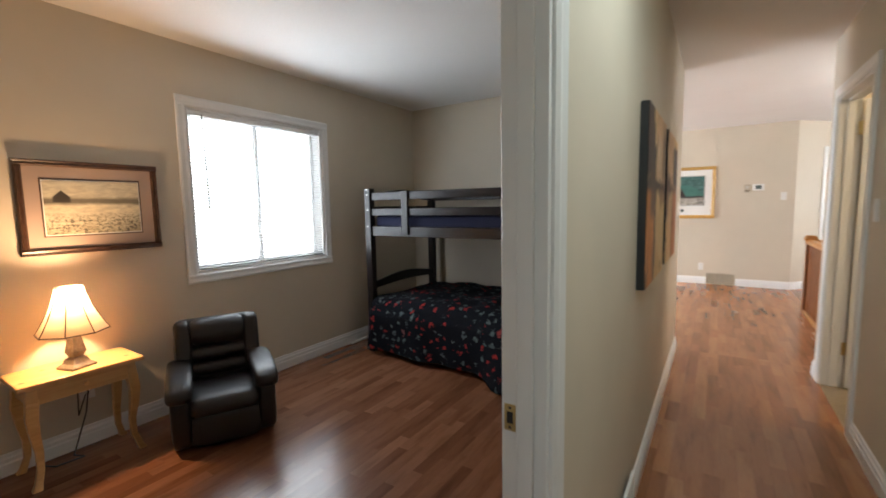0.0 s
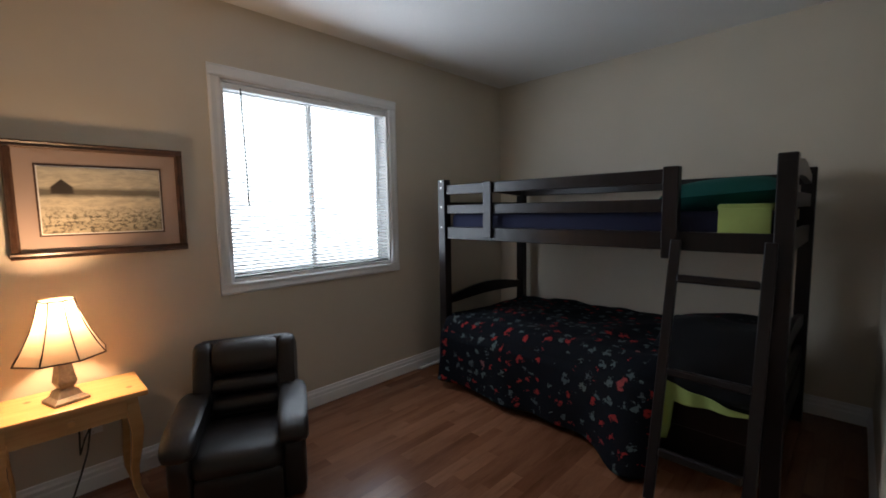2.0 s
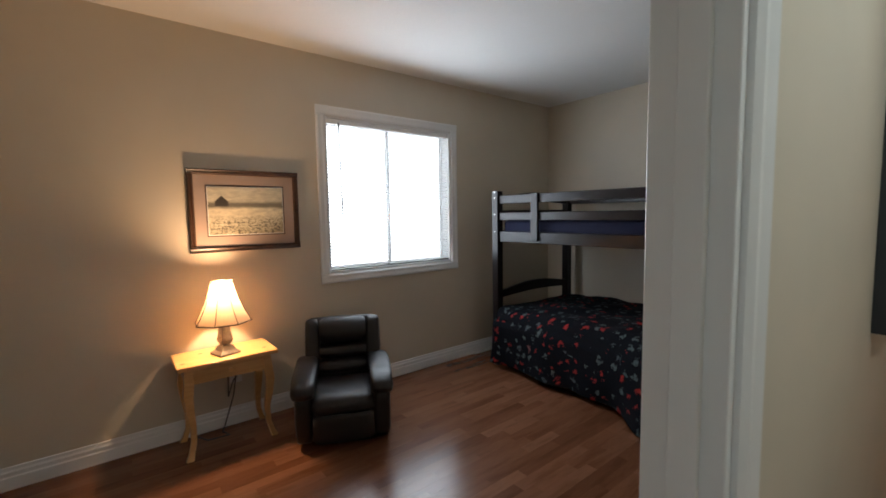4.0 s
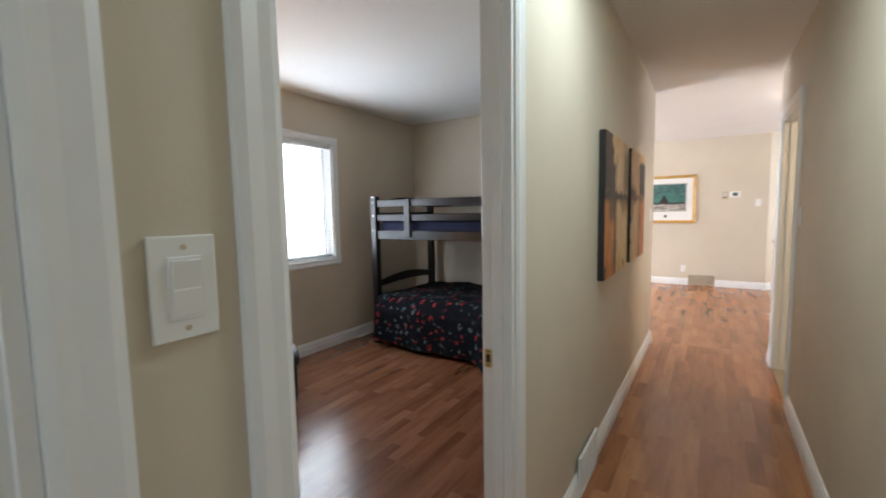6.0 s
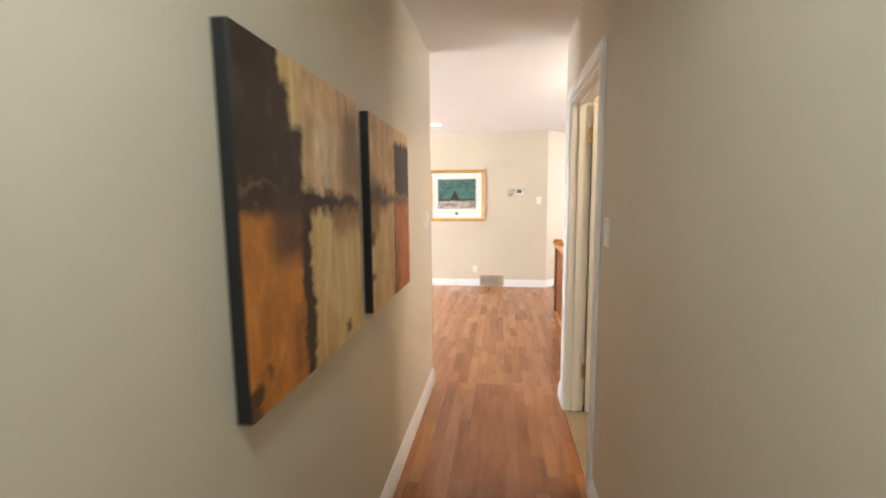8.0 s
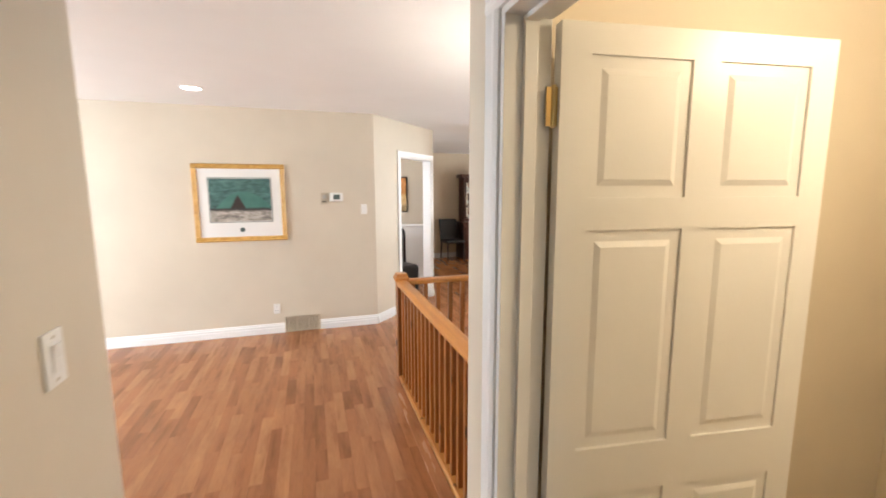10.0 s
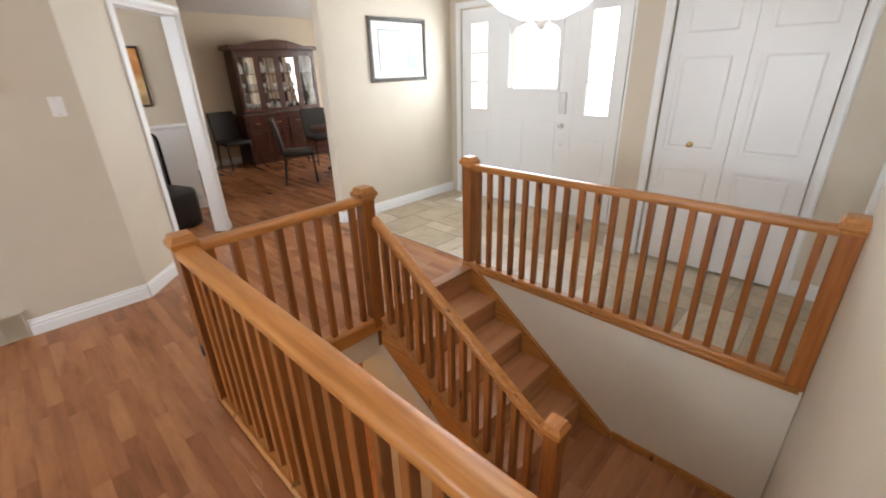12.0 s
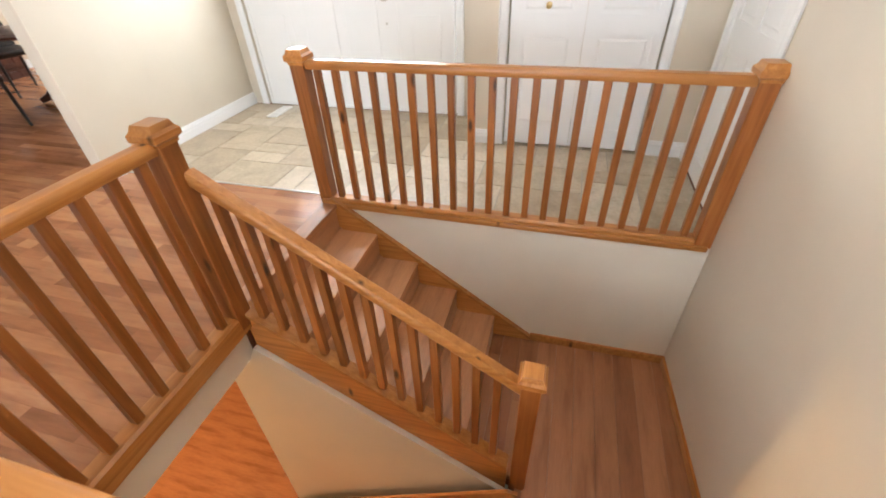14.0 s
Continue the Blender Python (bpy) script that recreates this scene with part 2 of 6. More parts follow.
def lathe(bm, prof, seg=24, turn=0.0):
    rings = []
    for r, z in prof:
        rings.append([bm.verts.new((r * math.cos(turn + 2 * math.pi * i / seg), r * math.sin(turn + 2 * math.pi * i / seg), z)) for i in range(seg)])
    for a, b in zip(rings, rings[1:]):
        for i in range(seg):
            j = (i + 1) % seg
            bm.faces.new((a[i], a[j], b[j], b[i]))
    return rings


def prism(bm, prof, p0, p1, side, up=(0, 0, 1)):
    """A profile of (out, up) pairs swept from p0 to p1; out runs along side."""
    p0, p1, s, u = Vector(p0), Vector(p1), Vector(side), Vector(up)
    a = [bm.verts.new(p0 + s * o + u * h) for o, h in prof]
    b = [bm.verts.new(p1 + s * o + u * h) for o, h in prof]
    n = len(prof)
    for i in range(n):
        j = (i + 1) % n
        bm.faces.new((a[i], a[j], b[j], b[i]))
    bm.faces.new(list(reversed(a)))
    bm.faces.new(b)


def finish(name, bm, mat, smooth=False):
    bmesh.ops.recalc_face_normals(bm, faces=bm.faces)
    me = bpy.data.meshes.new(name)
    bm.to_mesh(me)
    bm.free()
    me.materials.append(mat)
    if smooth:
        me.polygons.foreach_set("use_smooth", [True] * len(me.polygons))
        me.set_sharp_from_angle(angle=radians(40))
    return me


def part(name, bm, mat, parent=None, label="", smooth=False, at=None):
    ob = new(name, finish(name, bm, mat, smooth))
    if parent is not None:
        ob.parent = parent
    if at is not None:
        ob.matrix_basis = at
    if label:
        ob["label"] = label
    return ob


def struct(name, bm, mat, label, category, smooth=False):
    return tagged(part(name, bm, mat, None, "", smooth), label, category, "", "structure")


def thing(name, at, label, category, group=""):
    ob = new(name)
    ob.empty_display_size = 0.1
    ob.matrix_basis = at if isinstance(at, Matrix) else pose(*at)
    return tagged(ob, label, category, group)


# ------------------------------------------------------------------ structure
CEIL = 2.54
HL, HR = -0.20, 0.77          # faces of the hall's two long walls
WX = -2.98                    # bedroom window wall
BY = 4.15                     # bedroom end wall
SW = 4.45                     # stairwell's south wall
FY = 8.27                     # far wall of the living area


def wall(name, axis, face0, face1, a0, a1, z0, z1, holes, mat, label):
    """A wall between two faces, along x or y, with holes (a0, a1, z0, z1) right through it."""
    bm = bmesh.new()
    cuts = sorted({a0, a1, *[h[0] for h in holes], *[h[1] for h in holes]})
    for c0, c1 in zip(cuts, cuts[1:]):
        spans = [(z0, z1)]
        for h in holes:
            if h[0] < (c0 + c1) / 2 < h[1]:
                spans = [s for q in spans for s in ((q[0], min(q[1], h[2])), (max(q[0], h[3]), q[1])) if s[1] - s[0] > 1e-4]
        for s0, s1 in spans:
            if axis == "y":
                bx(bm, face0, face1, c0, c1, s0, s1)
            else:
                bx(bm, c0, c1, face0, face1, s0, s1)
    bmesh.ops.remove_doubles(bm, verts=bm.verts, dist=1e-5)
    return struct(name, bm, mat, label, "wall")


BASE_PROF = ((0, 0), (0.016, 0), (0.016, 0.062), (0.012, 0.07), (0.013, 0.088), (0.007, 0.098), (0.006, 0.112), (0, 0.116))


def baseboard(p0, p1, side):
    bm = bmesh.new()
    prism(bm, BASE_PROF, (*p0, 0.0), (*p1, 0.0), (*side, 0))
    return struct("baseboard", bm, M["trim"], "white painted moulded baseboard along the wall", "baseboard")


CASE = ((0, 0), (0, 0.068), (0.012, 0.068), (0.017, 0.055), (0.013, 0.03), (0.015, 0.012), (0.009, 0.0))


def casing(o, along, out, a0, a1, top, sill=None, width=0.068, name="trim"):
    """Casing round an opening from a0 to a1 along a wall: o is the wall's line, out its normal."""
    o, al, n = Vector((*o, 0)), Vector((*along, 0)), Vector((*out, 0))
    z0 = sill if sill is not None else 0.0
    prof = [(q, h * width / 0.068) for q, h in CASE]
    bm = bmesh.new()
    prism(bm, prof, o + al * a0 + Vector((0, 0, z0)), o + al * a0 + Vector((0, 0, top)), n, -al)
    prism(bm, prof, o + al * a1 + Vector((0, 0, z0)), o + al * a1 + Vector((0, 0, top)), n, al)
    prism(bm, prof, o + al * (a0 - width) + Vector((0, 0, top)), o + al * (a1 + width) + Vector((0, 0, top)), n, Vector((0, 0, 1)))
    if sill is not None:
        prism(bm, prof, o + al * (a0 - width) + Vector((0, 0, sill)), o + al * (a1 + width) + Vector((0, 0, sill)), n, Vector((0, 0, -1)))
    return struct(name, bm, M["trim"], "white painted moulded casing round the opening", "trim")


# bedroom
wall("wall_bedroom_window", "y", WX - 0.16, WX, -0.62, BY, 0, CEIL, [(1.575, 2.745, 0.915, 2.07)], M["wall"], "beige painted bedroom wall with a window opening")
wall("wall_bedroom_end", "x", BY, BY + 0.12, WX - 0.16, HL - 0.097, 0, CEIL, [], M["wall"], "beige painted bedroom wall behind the bunk bed")
wall("wall_bedroom_back", "x", -0.62, -0.5, WX, HL - 0.097, 0, CEIL, [], M["wall"], "beige painted bedroom wall")
# hall
wall("wall_hall_west", "y", HL - 0.097, HL, -2.1, 4.435, 0, CEIL, [(0.05, 0.875, 0, 2.05), (-1.02, -0.205, 0, 2.05)], M["wall"], "beige painted hallway wall with two doorways")
wall("wall_hall_east", "y", HR, HR + 0.12, -2.1, 4.30, 0, CEIL, [(3.26, 4.095, 0, 2.06)], M["wall"], "beige painted hallway wall with a doorway")
# The end wall is out of view and its opening invented.
wall("wall_hall_end", "x", -2.22, -2.1, HL - 0.097, HR + 0.12, 0, CEIL, [(-0.1, 0.7, 0.9, 2.2)], M["wall"], "beige painted end wall of the hallway")
# bath room behind the hall's east wall
wall("wall_bath_south", "x", 2.1, 2.22, HR + 0.12, 3.0, 0, CEIL, [], M["wall"], "beige painted washroom wall")
wall("wall_bath_east", "y", 2.9, 3.02, 2.22, SW - 0.12, 0, CEIL, [], M["wall"], "beige painted washroom wall")
# stairwell
bm = bmesh.new()
prism(bm, ((HR + 0.12, 4.18), (HR + 0.12, 4.3077), (3.20, SW), (3.20, SW - 0.12)), (0, 0, -2.75), (0, 0, CEIL), (1, 0, 0), (0, 1, 0))
struct("wall_stair_south", bm, M["wall"], "beige painted tall wall beside the stairwell", "wall")
wall("wall_stair_east", "y", 3.12, 3.20, SW, 6.72, -2.75, -0.013, [], M["lower_wall"], "cream painted wall under the landing rail")
wall("wall_stair_west", "y", 0.90, 1.015, 4.31, 6.72, -2.75, -0.013, [], M["lower_wall"], "cream painted wall of the lower stair")
# living area
wall("wall_living_south", "x", 4.315, 4.435, -5.0, HL - 0.097, 0, CEIL, [], M["wall"], "beige painted living room wall")
wall("wall_living_far", "x", FY, FY + 0.12, -5.0, 1.07, 0, CEIL, [], M["wall"], "beige painted living room wall with a gold framed picture")
# Wall out of view; the opening is assumed, beside the daylight fill.
wall("wall_living_west", "y", -5.12, -5.0, 4.315, FY + 0.12, 0, CEIL, [(5.0, 7.6, 0.7, 2.2)], M["wall"], "beige painted unseen living room wall with an assumed opening")
# foyer
wall("wall_foyer_north", "x", 8.55, 8.67, 3.06, 5.0, 0, CEIL, [], M["wall"], "beige painted foyer wall with a framed print")
wall("wall_front", "y", 4.88, 5.04, 6.05, 8.55, 0, CEIL, [(6.30, 8.38, 0, 2.22)], M["wall"], "beige painted entrance wall with the front door")
wall("wall_closet", "y", 4.29, 4.41, 4.30, 6.05, 0, CEIL, [(4.74, 5.775, 0, 2.20)], M["wall"], "beige painted foyer wall with closet doors")
wall("wall_closet_return", "x", 5.93, 6.05, 4.41, 4.88, 0, CEIL, [], M["wall"], "beige painted short return wall")
wall("wall_foyer_south", "x", 4.30, 4.42, 3.20, 4.29, 0, CEIL, [(3.36, 4.16, 0, 2.06)], M["wall"], "beige painted foyer wall with a side door")
wall("wall_closet_back", "y", 5.0, 5.1, 4.30, 5.93, 0, CEIL, [], M["wall"], "beige painted closet back wall")
# dining room
wall("wall_dining_far", "x", 13.05, 13.17, 0.0, 7.0, 0, CEIL, [], M["dining_wall"], "tan painted dining room wall behind the hutch")
wall("wall_dining_east", "y", 6.8, 6.92, 8.55, 13.05, 0, CEIL, [(9.8, 11.8, 0.7, 2.2)], M["dining_wall"], "tan painted dining room wall with a window")
wall("wall_dining_south", "x", 8.55, 8.67, 5.04, 6.8, 0, CEIL, [], M["dining_wall"], "tan painted dining room wall")
wall("wall_kitchen", "x", 10.5, 10.62, 0.2, 2.25, 0, CEIL, [], M["wall"], "beige wall with a chair rail seen through the angled opening")
# Its opening is made up, out of view behind the kitchen fill.
wall("wall_kitchen_west", "y", 0.08, 0.2, FY + 0.12, 13.05, 0, CEIL, [(9.0, 10.0, 1.1, 2.1)], M["wall"], "beige painted kitchen wall")

# angled wall with a cased opening
P0, P3 = Vector((1.07, FY, 0)), Vector((2.13, 9.42, 0))
AL = (P3 - P0).normalized()
AN = Vector((AL.y, -AL.x, 0))
ALEN = (P3 - P0).length
O0, O1, OTOP = 0.59, ALEN - 0.09, 2.10


def slab(bm, s0, s1, z0, z1, d0=0.0, d1=-0.12):
    pts = []
    for s in (s0, s1):
        for d in (d0, d1):
            for z in (z0, z1):
                pts.append(bm.verts.new(P0 + AL * s + AN * d + Vector((0, 0, z))))
    for q in ((0, 1, 3, 2), (4, 6, 7, 5), (0, 4, 5, 1), (2, 3, 7, 6), (0, 2, 6, 4), (1, 5, 7, 3)):
        bm.faces.new([pts[i] for i in q])


bm = bmesh.new()
slab(bm, 0.0, O0, 0, CEIL)
slab(bm, O1, ALEN, 0, CEIL)
slab(bm, O0, O1, OTOP, CEIL)
struct("wall_angled", bm, M["wall"], "beige painted angled wall with a cased opening", "wall")
casing((P0.x, P0.y), (AL.x, AL.y), (AN.x, AN.y), O0, O1, OTOP)
bm = bmesh.new()
slab(bm, O0, O0 + 0.018, 0, OTOP, 0.002, -0.122)
slab(bm, O1 - 0.018, O1, 0, OTOP, 0.002, -0.122)
slab(bm, O0 + 0.018, O1 - 0.018, OTOP - 0.018, OTOP, 0.002, -0.122)
struct("trim", bm, M["trim"], "white painted jamb lining of the angled opening", "trim")

# ceilings
bm = bmesh.new()
bx(bm, -5.12, 7.0, -2.22, 13.17, CEIL, CEIL + 0.15)
struct("ceiling", bm, M["ceiling"], "white stippled ceiling", "ceiling")

bm = bmesh.new()
bx(bm, WX, HL - 0.097, -0.5, BY, 2.485, CEIL - 0.001)
struct("ceiling_bedroom", bm, M["ceiling"], "white stippled bedroom ceiling", "ceiling")

# Thin added slab: its edge stands for the shadow line at the hall's end.
bm = bmesh.new()
prism(bm, ((HL, -2.1), (HR, -2.1), (HR, 4.30), (HL, 4.40)), (0, 0, 2.503), (0, 0, CEIL - 0.001), (1, 0, 0), (0, 1, 0))
struct("ceiling_hall", bm, M["ceiling"], "white stippled hallway ceiling, set slightly lower to mark a shadow line", "ceiling")

# floor slabs under the boards
bm = bmesh.new()
for q in ((-5.12, 0.97, SW, 6.72), (-5.12, 3.18, 6.72, 13.17), (-5.12, 0.97, 4.15, SW), (-5.12, 3.20, -2.22, 4.15), (3.20, 7.0, -2.22, 13.17)):
    bx(bm, q[0], q[1], q[2], q[3], -0.28, -0.012)
bmesh.ops.remove_doubles(bm, verts=bm.verts, dist=1e-5)
FLOOR = struct("floor", bm, M["gap"], "reddish oak strip floor with a satin finish", "floor")
bm = bmesh.new()
bx(bm, -1.0, 5.0, 4.3, 11.0, -2.9, -2.75)
struct("floor_lower", bm, M["strip"], "orange wooden floor of the lower level", "floor")
bm = bmesh.new()
bx(bm, -1.0, 5.0, 11.0, 11.1, -2.75, -0.28)
bx(bm, -1.1, -1.0, 6.66, 11.1, -2.75, -0.28)
bx(bm, 5.0, 5.1, 6.66, 11.1, -2.75, -0.28)
struct("wall_lower", bm, M["lower_wall"], "cream walls of the lower level", "wall")

# baseboards
for p0, p1, s in (
    ((WX, -0.5), (WX, BY), (1, 0)), ((WX, BY), (HL - 0.097, BY), (0, -1)), ((WX, -0.5), (HL - 0.097, -0.5), (0, 1)),
    ((HL - 0.097, 0.94), (HL - 0.097, BY), (-1, 0)),
    ((HL, 0.943), (HL, 4.435), (1, 0)), ((HL, -0.137), (HL, -0.008), (1, 0)), ((HR, -2.1), (HR, 3.19), (-1, 0)), ((HR, 4.165), (HR, 4.30), (-1, 0)), ((HR, 4.30), (0.995, 4.314), (0, 1)),
    ((HL, 4.435), (-5.0, 4.435), (0, 1)), ((-5.0, FY), (-0.02, FY), (0, -1)), ((0.38, FY), (1.07, FY), (0, -1)),
    ((P0.x, P0.y), tuple((P0 + AL * (O0 - 0.068)).xy), (AN.x, AN.y)), (tuple((P0 + AL * (O1 + 0.068)).xy), (P3.x, P3.y), (AN.x, AN.y)),
    ((3.06, 8.55), (4.88, 8.55), (0, -1)), ((3.06, 8.55), (3.06, 8.67), (-1, 0)), ((4.29, 5.845), (4.29, 6.05), (-1, 0)), ((4.29, 4.42), (4.29, 4.67), (-1, 0)),
    ((4.29, 6.05), (4.88, 6.05), (0, 1)), ((0.2, 13.05), (6.8, 13.05), (0, -1)), ((0.2, 10.5), (2.25, 10.5), (0, -1)), ((4.23, 4.42), (4.29, 4.42), (0, 1)),
):
    baseboard(p0, p1, s)

# casings and jamb linings
casing((HL, 0), (0, 1), (1, 0), 0.06, 0.875, 2.05)
casing((HL - 0.097, 0), (0, 1), (-1, 0), 0.06, 0.875, 2.05)
casing((HL, 0), (0, 1), (1, 0), -1.02, -0.205, 2.05)
casing((HR, 0), (0, 1), (-1, 0), 3.26, 4.095, 2.06)
casing((4.29, 0), (0, 1), (-1, 0), 4.74, 5.775, 2.20)
casing((0, 4.42), (1, 0), (0, 1), 3.36, 4.16, 2.06)
casing((4.88, 0), (0, 1), (-1, 0), 6.30, 8.38, 2.22)
casing((WX, 0), (0, 1), (1, 0), 1.575, 2.745, 2.07, 0.915)


def jamb(axis, face0, face1, a0, a1, top, stop=None):
    """Lining of a doorway, with the door stop at a place across the wall."""
    bm = bmesh.new()
    f0, f1 = min(face0, face1) - 0.002, max(face0, face1) + 0.002
    spans = [(a0, a0 + 0.018, 0, top), (a1 - 0.018, a1, 0, top), (a0 + 0.018, a1 - 0.018, top - 0.018, top)]
    if stop is not None:
        spans += [(a0 + 0.018, a0 + 0.03, 0, top - 0.03, 1), (a1 - 0.03, a1 - 0.018, 0, top - 0.03, 1), (a0 + 0.018, a1 - 0.018, top - 0.03, top - 0.018, 1)]
    for q in spans:
        g0, g1 = (stop, stop + 0.035) if len(q) == 5 else (f0, f1)
        if axis == "y":
            bx(bm, g0, g1, q[0], q[1], q[2], q[3], 0.0015)
        else:
            bx(bm, q[0], q[1], g0, g1, q[2], q[3], 0.0015)
    return struct("door_frame", bm, M["trim"], "white painted door jamb with a stop", "door frame")


jamb("y", HL - 0.097, HL, 0.05, 0.875, 2.05, HL - 0.060)
jamb("y", HL - 0.097, HL, -1.02, -0.205, 2.05)
jamb("y", HR, HR + 0.12, 3.26, 4.095, 2.06, HR + 0.045)
jamb("x", 4.30, 4.42, 3.36, 4.16, 2.06)

# ------------------------------------------------------------------ stairs and balustrades
RISE, RUN, TOPY = 0.98 / 5, 0.274, 6.72
stair = thing("staircase", (2.13, TOPY, 0), "oak stair flight descending to a lower landing", "stairs")
for i in range(5):
    y1 = -i * RUN
    z = -i * RISE
    part("riser", B(0, 0.985, y1 - 0.018, y1, z - RISE, z - 0.028), M["stair_wood"], stair)
    if i < 4:
        z2 = z - RISE
        part("tread", B(0, 0.985, y1 - RUN - 0.022, y1, z2 - 0.028, z2, 0.006, 2), M["stair_wood"], stair)
part("nosing", B(-0.02, 0.985, -0.03, 0.07, -0.028, 0.004, 0.006, 2), M["stair_wood"], stair, "rounded oak nosing at the top step")
bm = bmesh.new()
SLOPE = RISE / RUN
prism(bm, ((0.07, 0.03), (0.07, 0.005), (0.0, -0.16), (-1.12, -0.97), (-1.385, -0.97), (-1.385, 0.035 - 1.385 * SLOPE), (0.0, 0.035)), (0.965, 0, 0), (0.988, 0, 0), (0, 1, 0))
part("skirt_board", bm, M["pine_y"], stair, "stained pine skirt board on the wall")
bm = bmesh.new()
bx(bm, 0.958, 0.989, -0.02, 0.0, 0.028, 0.042)
prism(bm, ((0.0, 0.033), (-1.385, 0.033 - 1.385 * SLOPE), (-1.385, 0.055 - 1.385 * SLOPE), (0.0, 0.055)), (0.956, 0, 0), (0.989, 0, 0), (0, 1, 0))
part("skirt_cap", bm, M["pine_y"], stair, "rounded moulding along the skirt board")
STRING = 0.65
bm = bmesh.new()
prism(bm, ((-0.06, 0.015), (-0.06, -0.21), (-1.36, -0.21 - 1.30 * STRING), (-1.36, 0.015 - 1.30 * STRING)), (-0.055, 0, 0), (-0.005, 0, 0), (0, 1, 0))
part("stringer", bm, M["pine_y"], stair, "deep stained pine stringer")
bm = bmesh.new()
prism(bm, ((-0.06, 0.015), (-0.06, 0.037), (-1.36, 0.037 - 1.30 * STRING), (-1.36, 0.015 - 1.30 * STRING)), (-0.068, 0, 0), (0.008, 0, 0), (0, 1, 0))
part("shoe_rail", bm, M["pine_y"], stair, "stained pine shoe on the stringer")

bm = bmesh.new()
bx(bm, 1.015, 2.10, 4.25, 5.31, -1.2, -0.992)
bx(bm, 2.10, 3.12, 4.25, 5.64, -1.2, -0.992)
landing = struct("landing", bm, M["gap"], "oak boarded stair landing", "landing")
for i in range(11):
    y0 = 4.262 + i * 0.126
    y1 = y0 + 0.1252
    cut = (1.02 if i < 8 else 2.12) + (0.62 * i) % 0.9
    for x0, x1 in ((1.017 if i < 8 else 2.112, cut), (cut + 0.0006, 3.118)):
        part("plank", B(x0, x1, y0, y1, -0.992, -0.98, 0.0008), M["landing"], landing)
for p0, p1, s in (((1.015, 4.3155), (3.12, 4.445), (-0.064, 0.998)), ((3.12, SW), (3.12, 5.34), (-1, 0))):
    bm = bmesh.new()
    prism(bm, ((0, -0.98), (0.014, -0.98), (0.014, -0.925), (0.008, -0.915), (0, -0.915)), (*p0, 0), (*p1, 0), (*s, 0))
    struct("baseboard", bm, M["pine_x"], "stained wooden baseboard round the landing", "baseboard")

lower = thing("staircase", (1.015, 5.29, -0.98), "oak stair flight going down to the lower level", "stairs")
for i in range(10):
    part("riser", B(0, 0.985, i * 0.25, i * 0.25 + 0.018, -(i + 1) * 0.177, -i * 0.177 - 0.028), M["stair_wood"], lower)
    if i < 9:
        part("tread", B(0, 0.985, i * 0.25, i * 0.25 + 0.275, -(i + 1) * 0.177 - 0.028, -(i + 1) * 0.177, 0.006, 2), M["stair_wood"], lower)
bm = bmesh.new()
prism(bm, ((0.0, 0.09), (0.0, -0.1), (1.55, -0.1 - 1.55 * 0.708), (1.55, 0.13 - 1.55 * 0.708), (0.06, 0.09)), (0.965, 0, 0), (0.984, 0, 0), (0, 1, 0))
part("skirt_board", bm, M["pine_y"], lower, "stained pine skirt board")

# wall under the upper flight, cut to the slope of the stringer
bm = bmesh.new()
prism(bm, ((5.32, -2.75), (6.90, -2.75), (6.90, -0.281), (6.70, -0.281), (6.66, -0.212), (5.32, -0.212 - 1.34 * STRING)), (2.045, 0, 0), (2.115, 0, 0), (0, 1, 0))
struct("wall_under_stair", bm, M["lower_wall"], "cream painted wall under the stair", "wall")
bm = bmesh.new()
bx(bm, 1.015, 2.075, 6.702, 6.7195, -0.30, -0.075)
struct("trim", bm, M["lower_wall"], "cream painted fascia at the floor edge above the lower stair", "trim")

BALUSTER = {}


def baluster(h, parent, at):
    key = round(h, 3)
    if key not in BALUSTER:
        BALUSTER[key] = finish("baluster", B(-0.0185, 0.0185, -0.0185, 0.0185, 0, h, 0.003), M["pine"])
    ob = new("baluster", BALUSTER[key])
    ob.parent = parent
    ob.location = at
    return ob


def newel(parent, at, h, w=0.043):
    post = part("newel_post", B(-w, w, -w, w, 0, h - 0.075, 0.004), M["pine"], parent, "", False, pose(*at))
    bm = bmesh.new()
    lathe(bm, ((0.0, h - 0.08), (w * 1.5, h - 0.08), (w * 1.56, h - 0.066), (w * 1.95, h - 0.055), (w * 1.95, h - 0.033), (w * 1.62, h - 0.022), (w * 1.45, h - 0.006), (w * 1.35, h), (0.0, h)), 4, math.pi / 4)
    part("cap", bm, M["pine_x"], post, "stepped square newel cap")
    return post


RAIL = ((-0.46, 0.0), (-0.5, 0.1), (-0.5, 0.55), (-0.46, 0.80), (-0.36, 0.95), (0.0, 1.0), (0.36, 0.95), (0.46, 0.80), (0.5, 0.55), (0.5, 0.1), (0.46, 0.0))


def handrail(parent, p0, p1, w, h, side, mat):
    bm = bmesh.new()
    prism(bm, [(a * w, b * h) for a, b in RAIL], p0, p1, side)
    return part("handrail", bm, mat, parent, "rounded stained pine handrail", True)


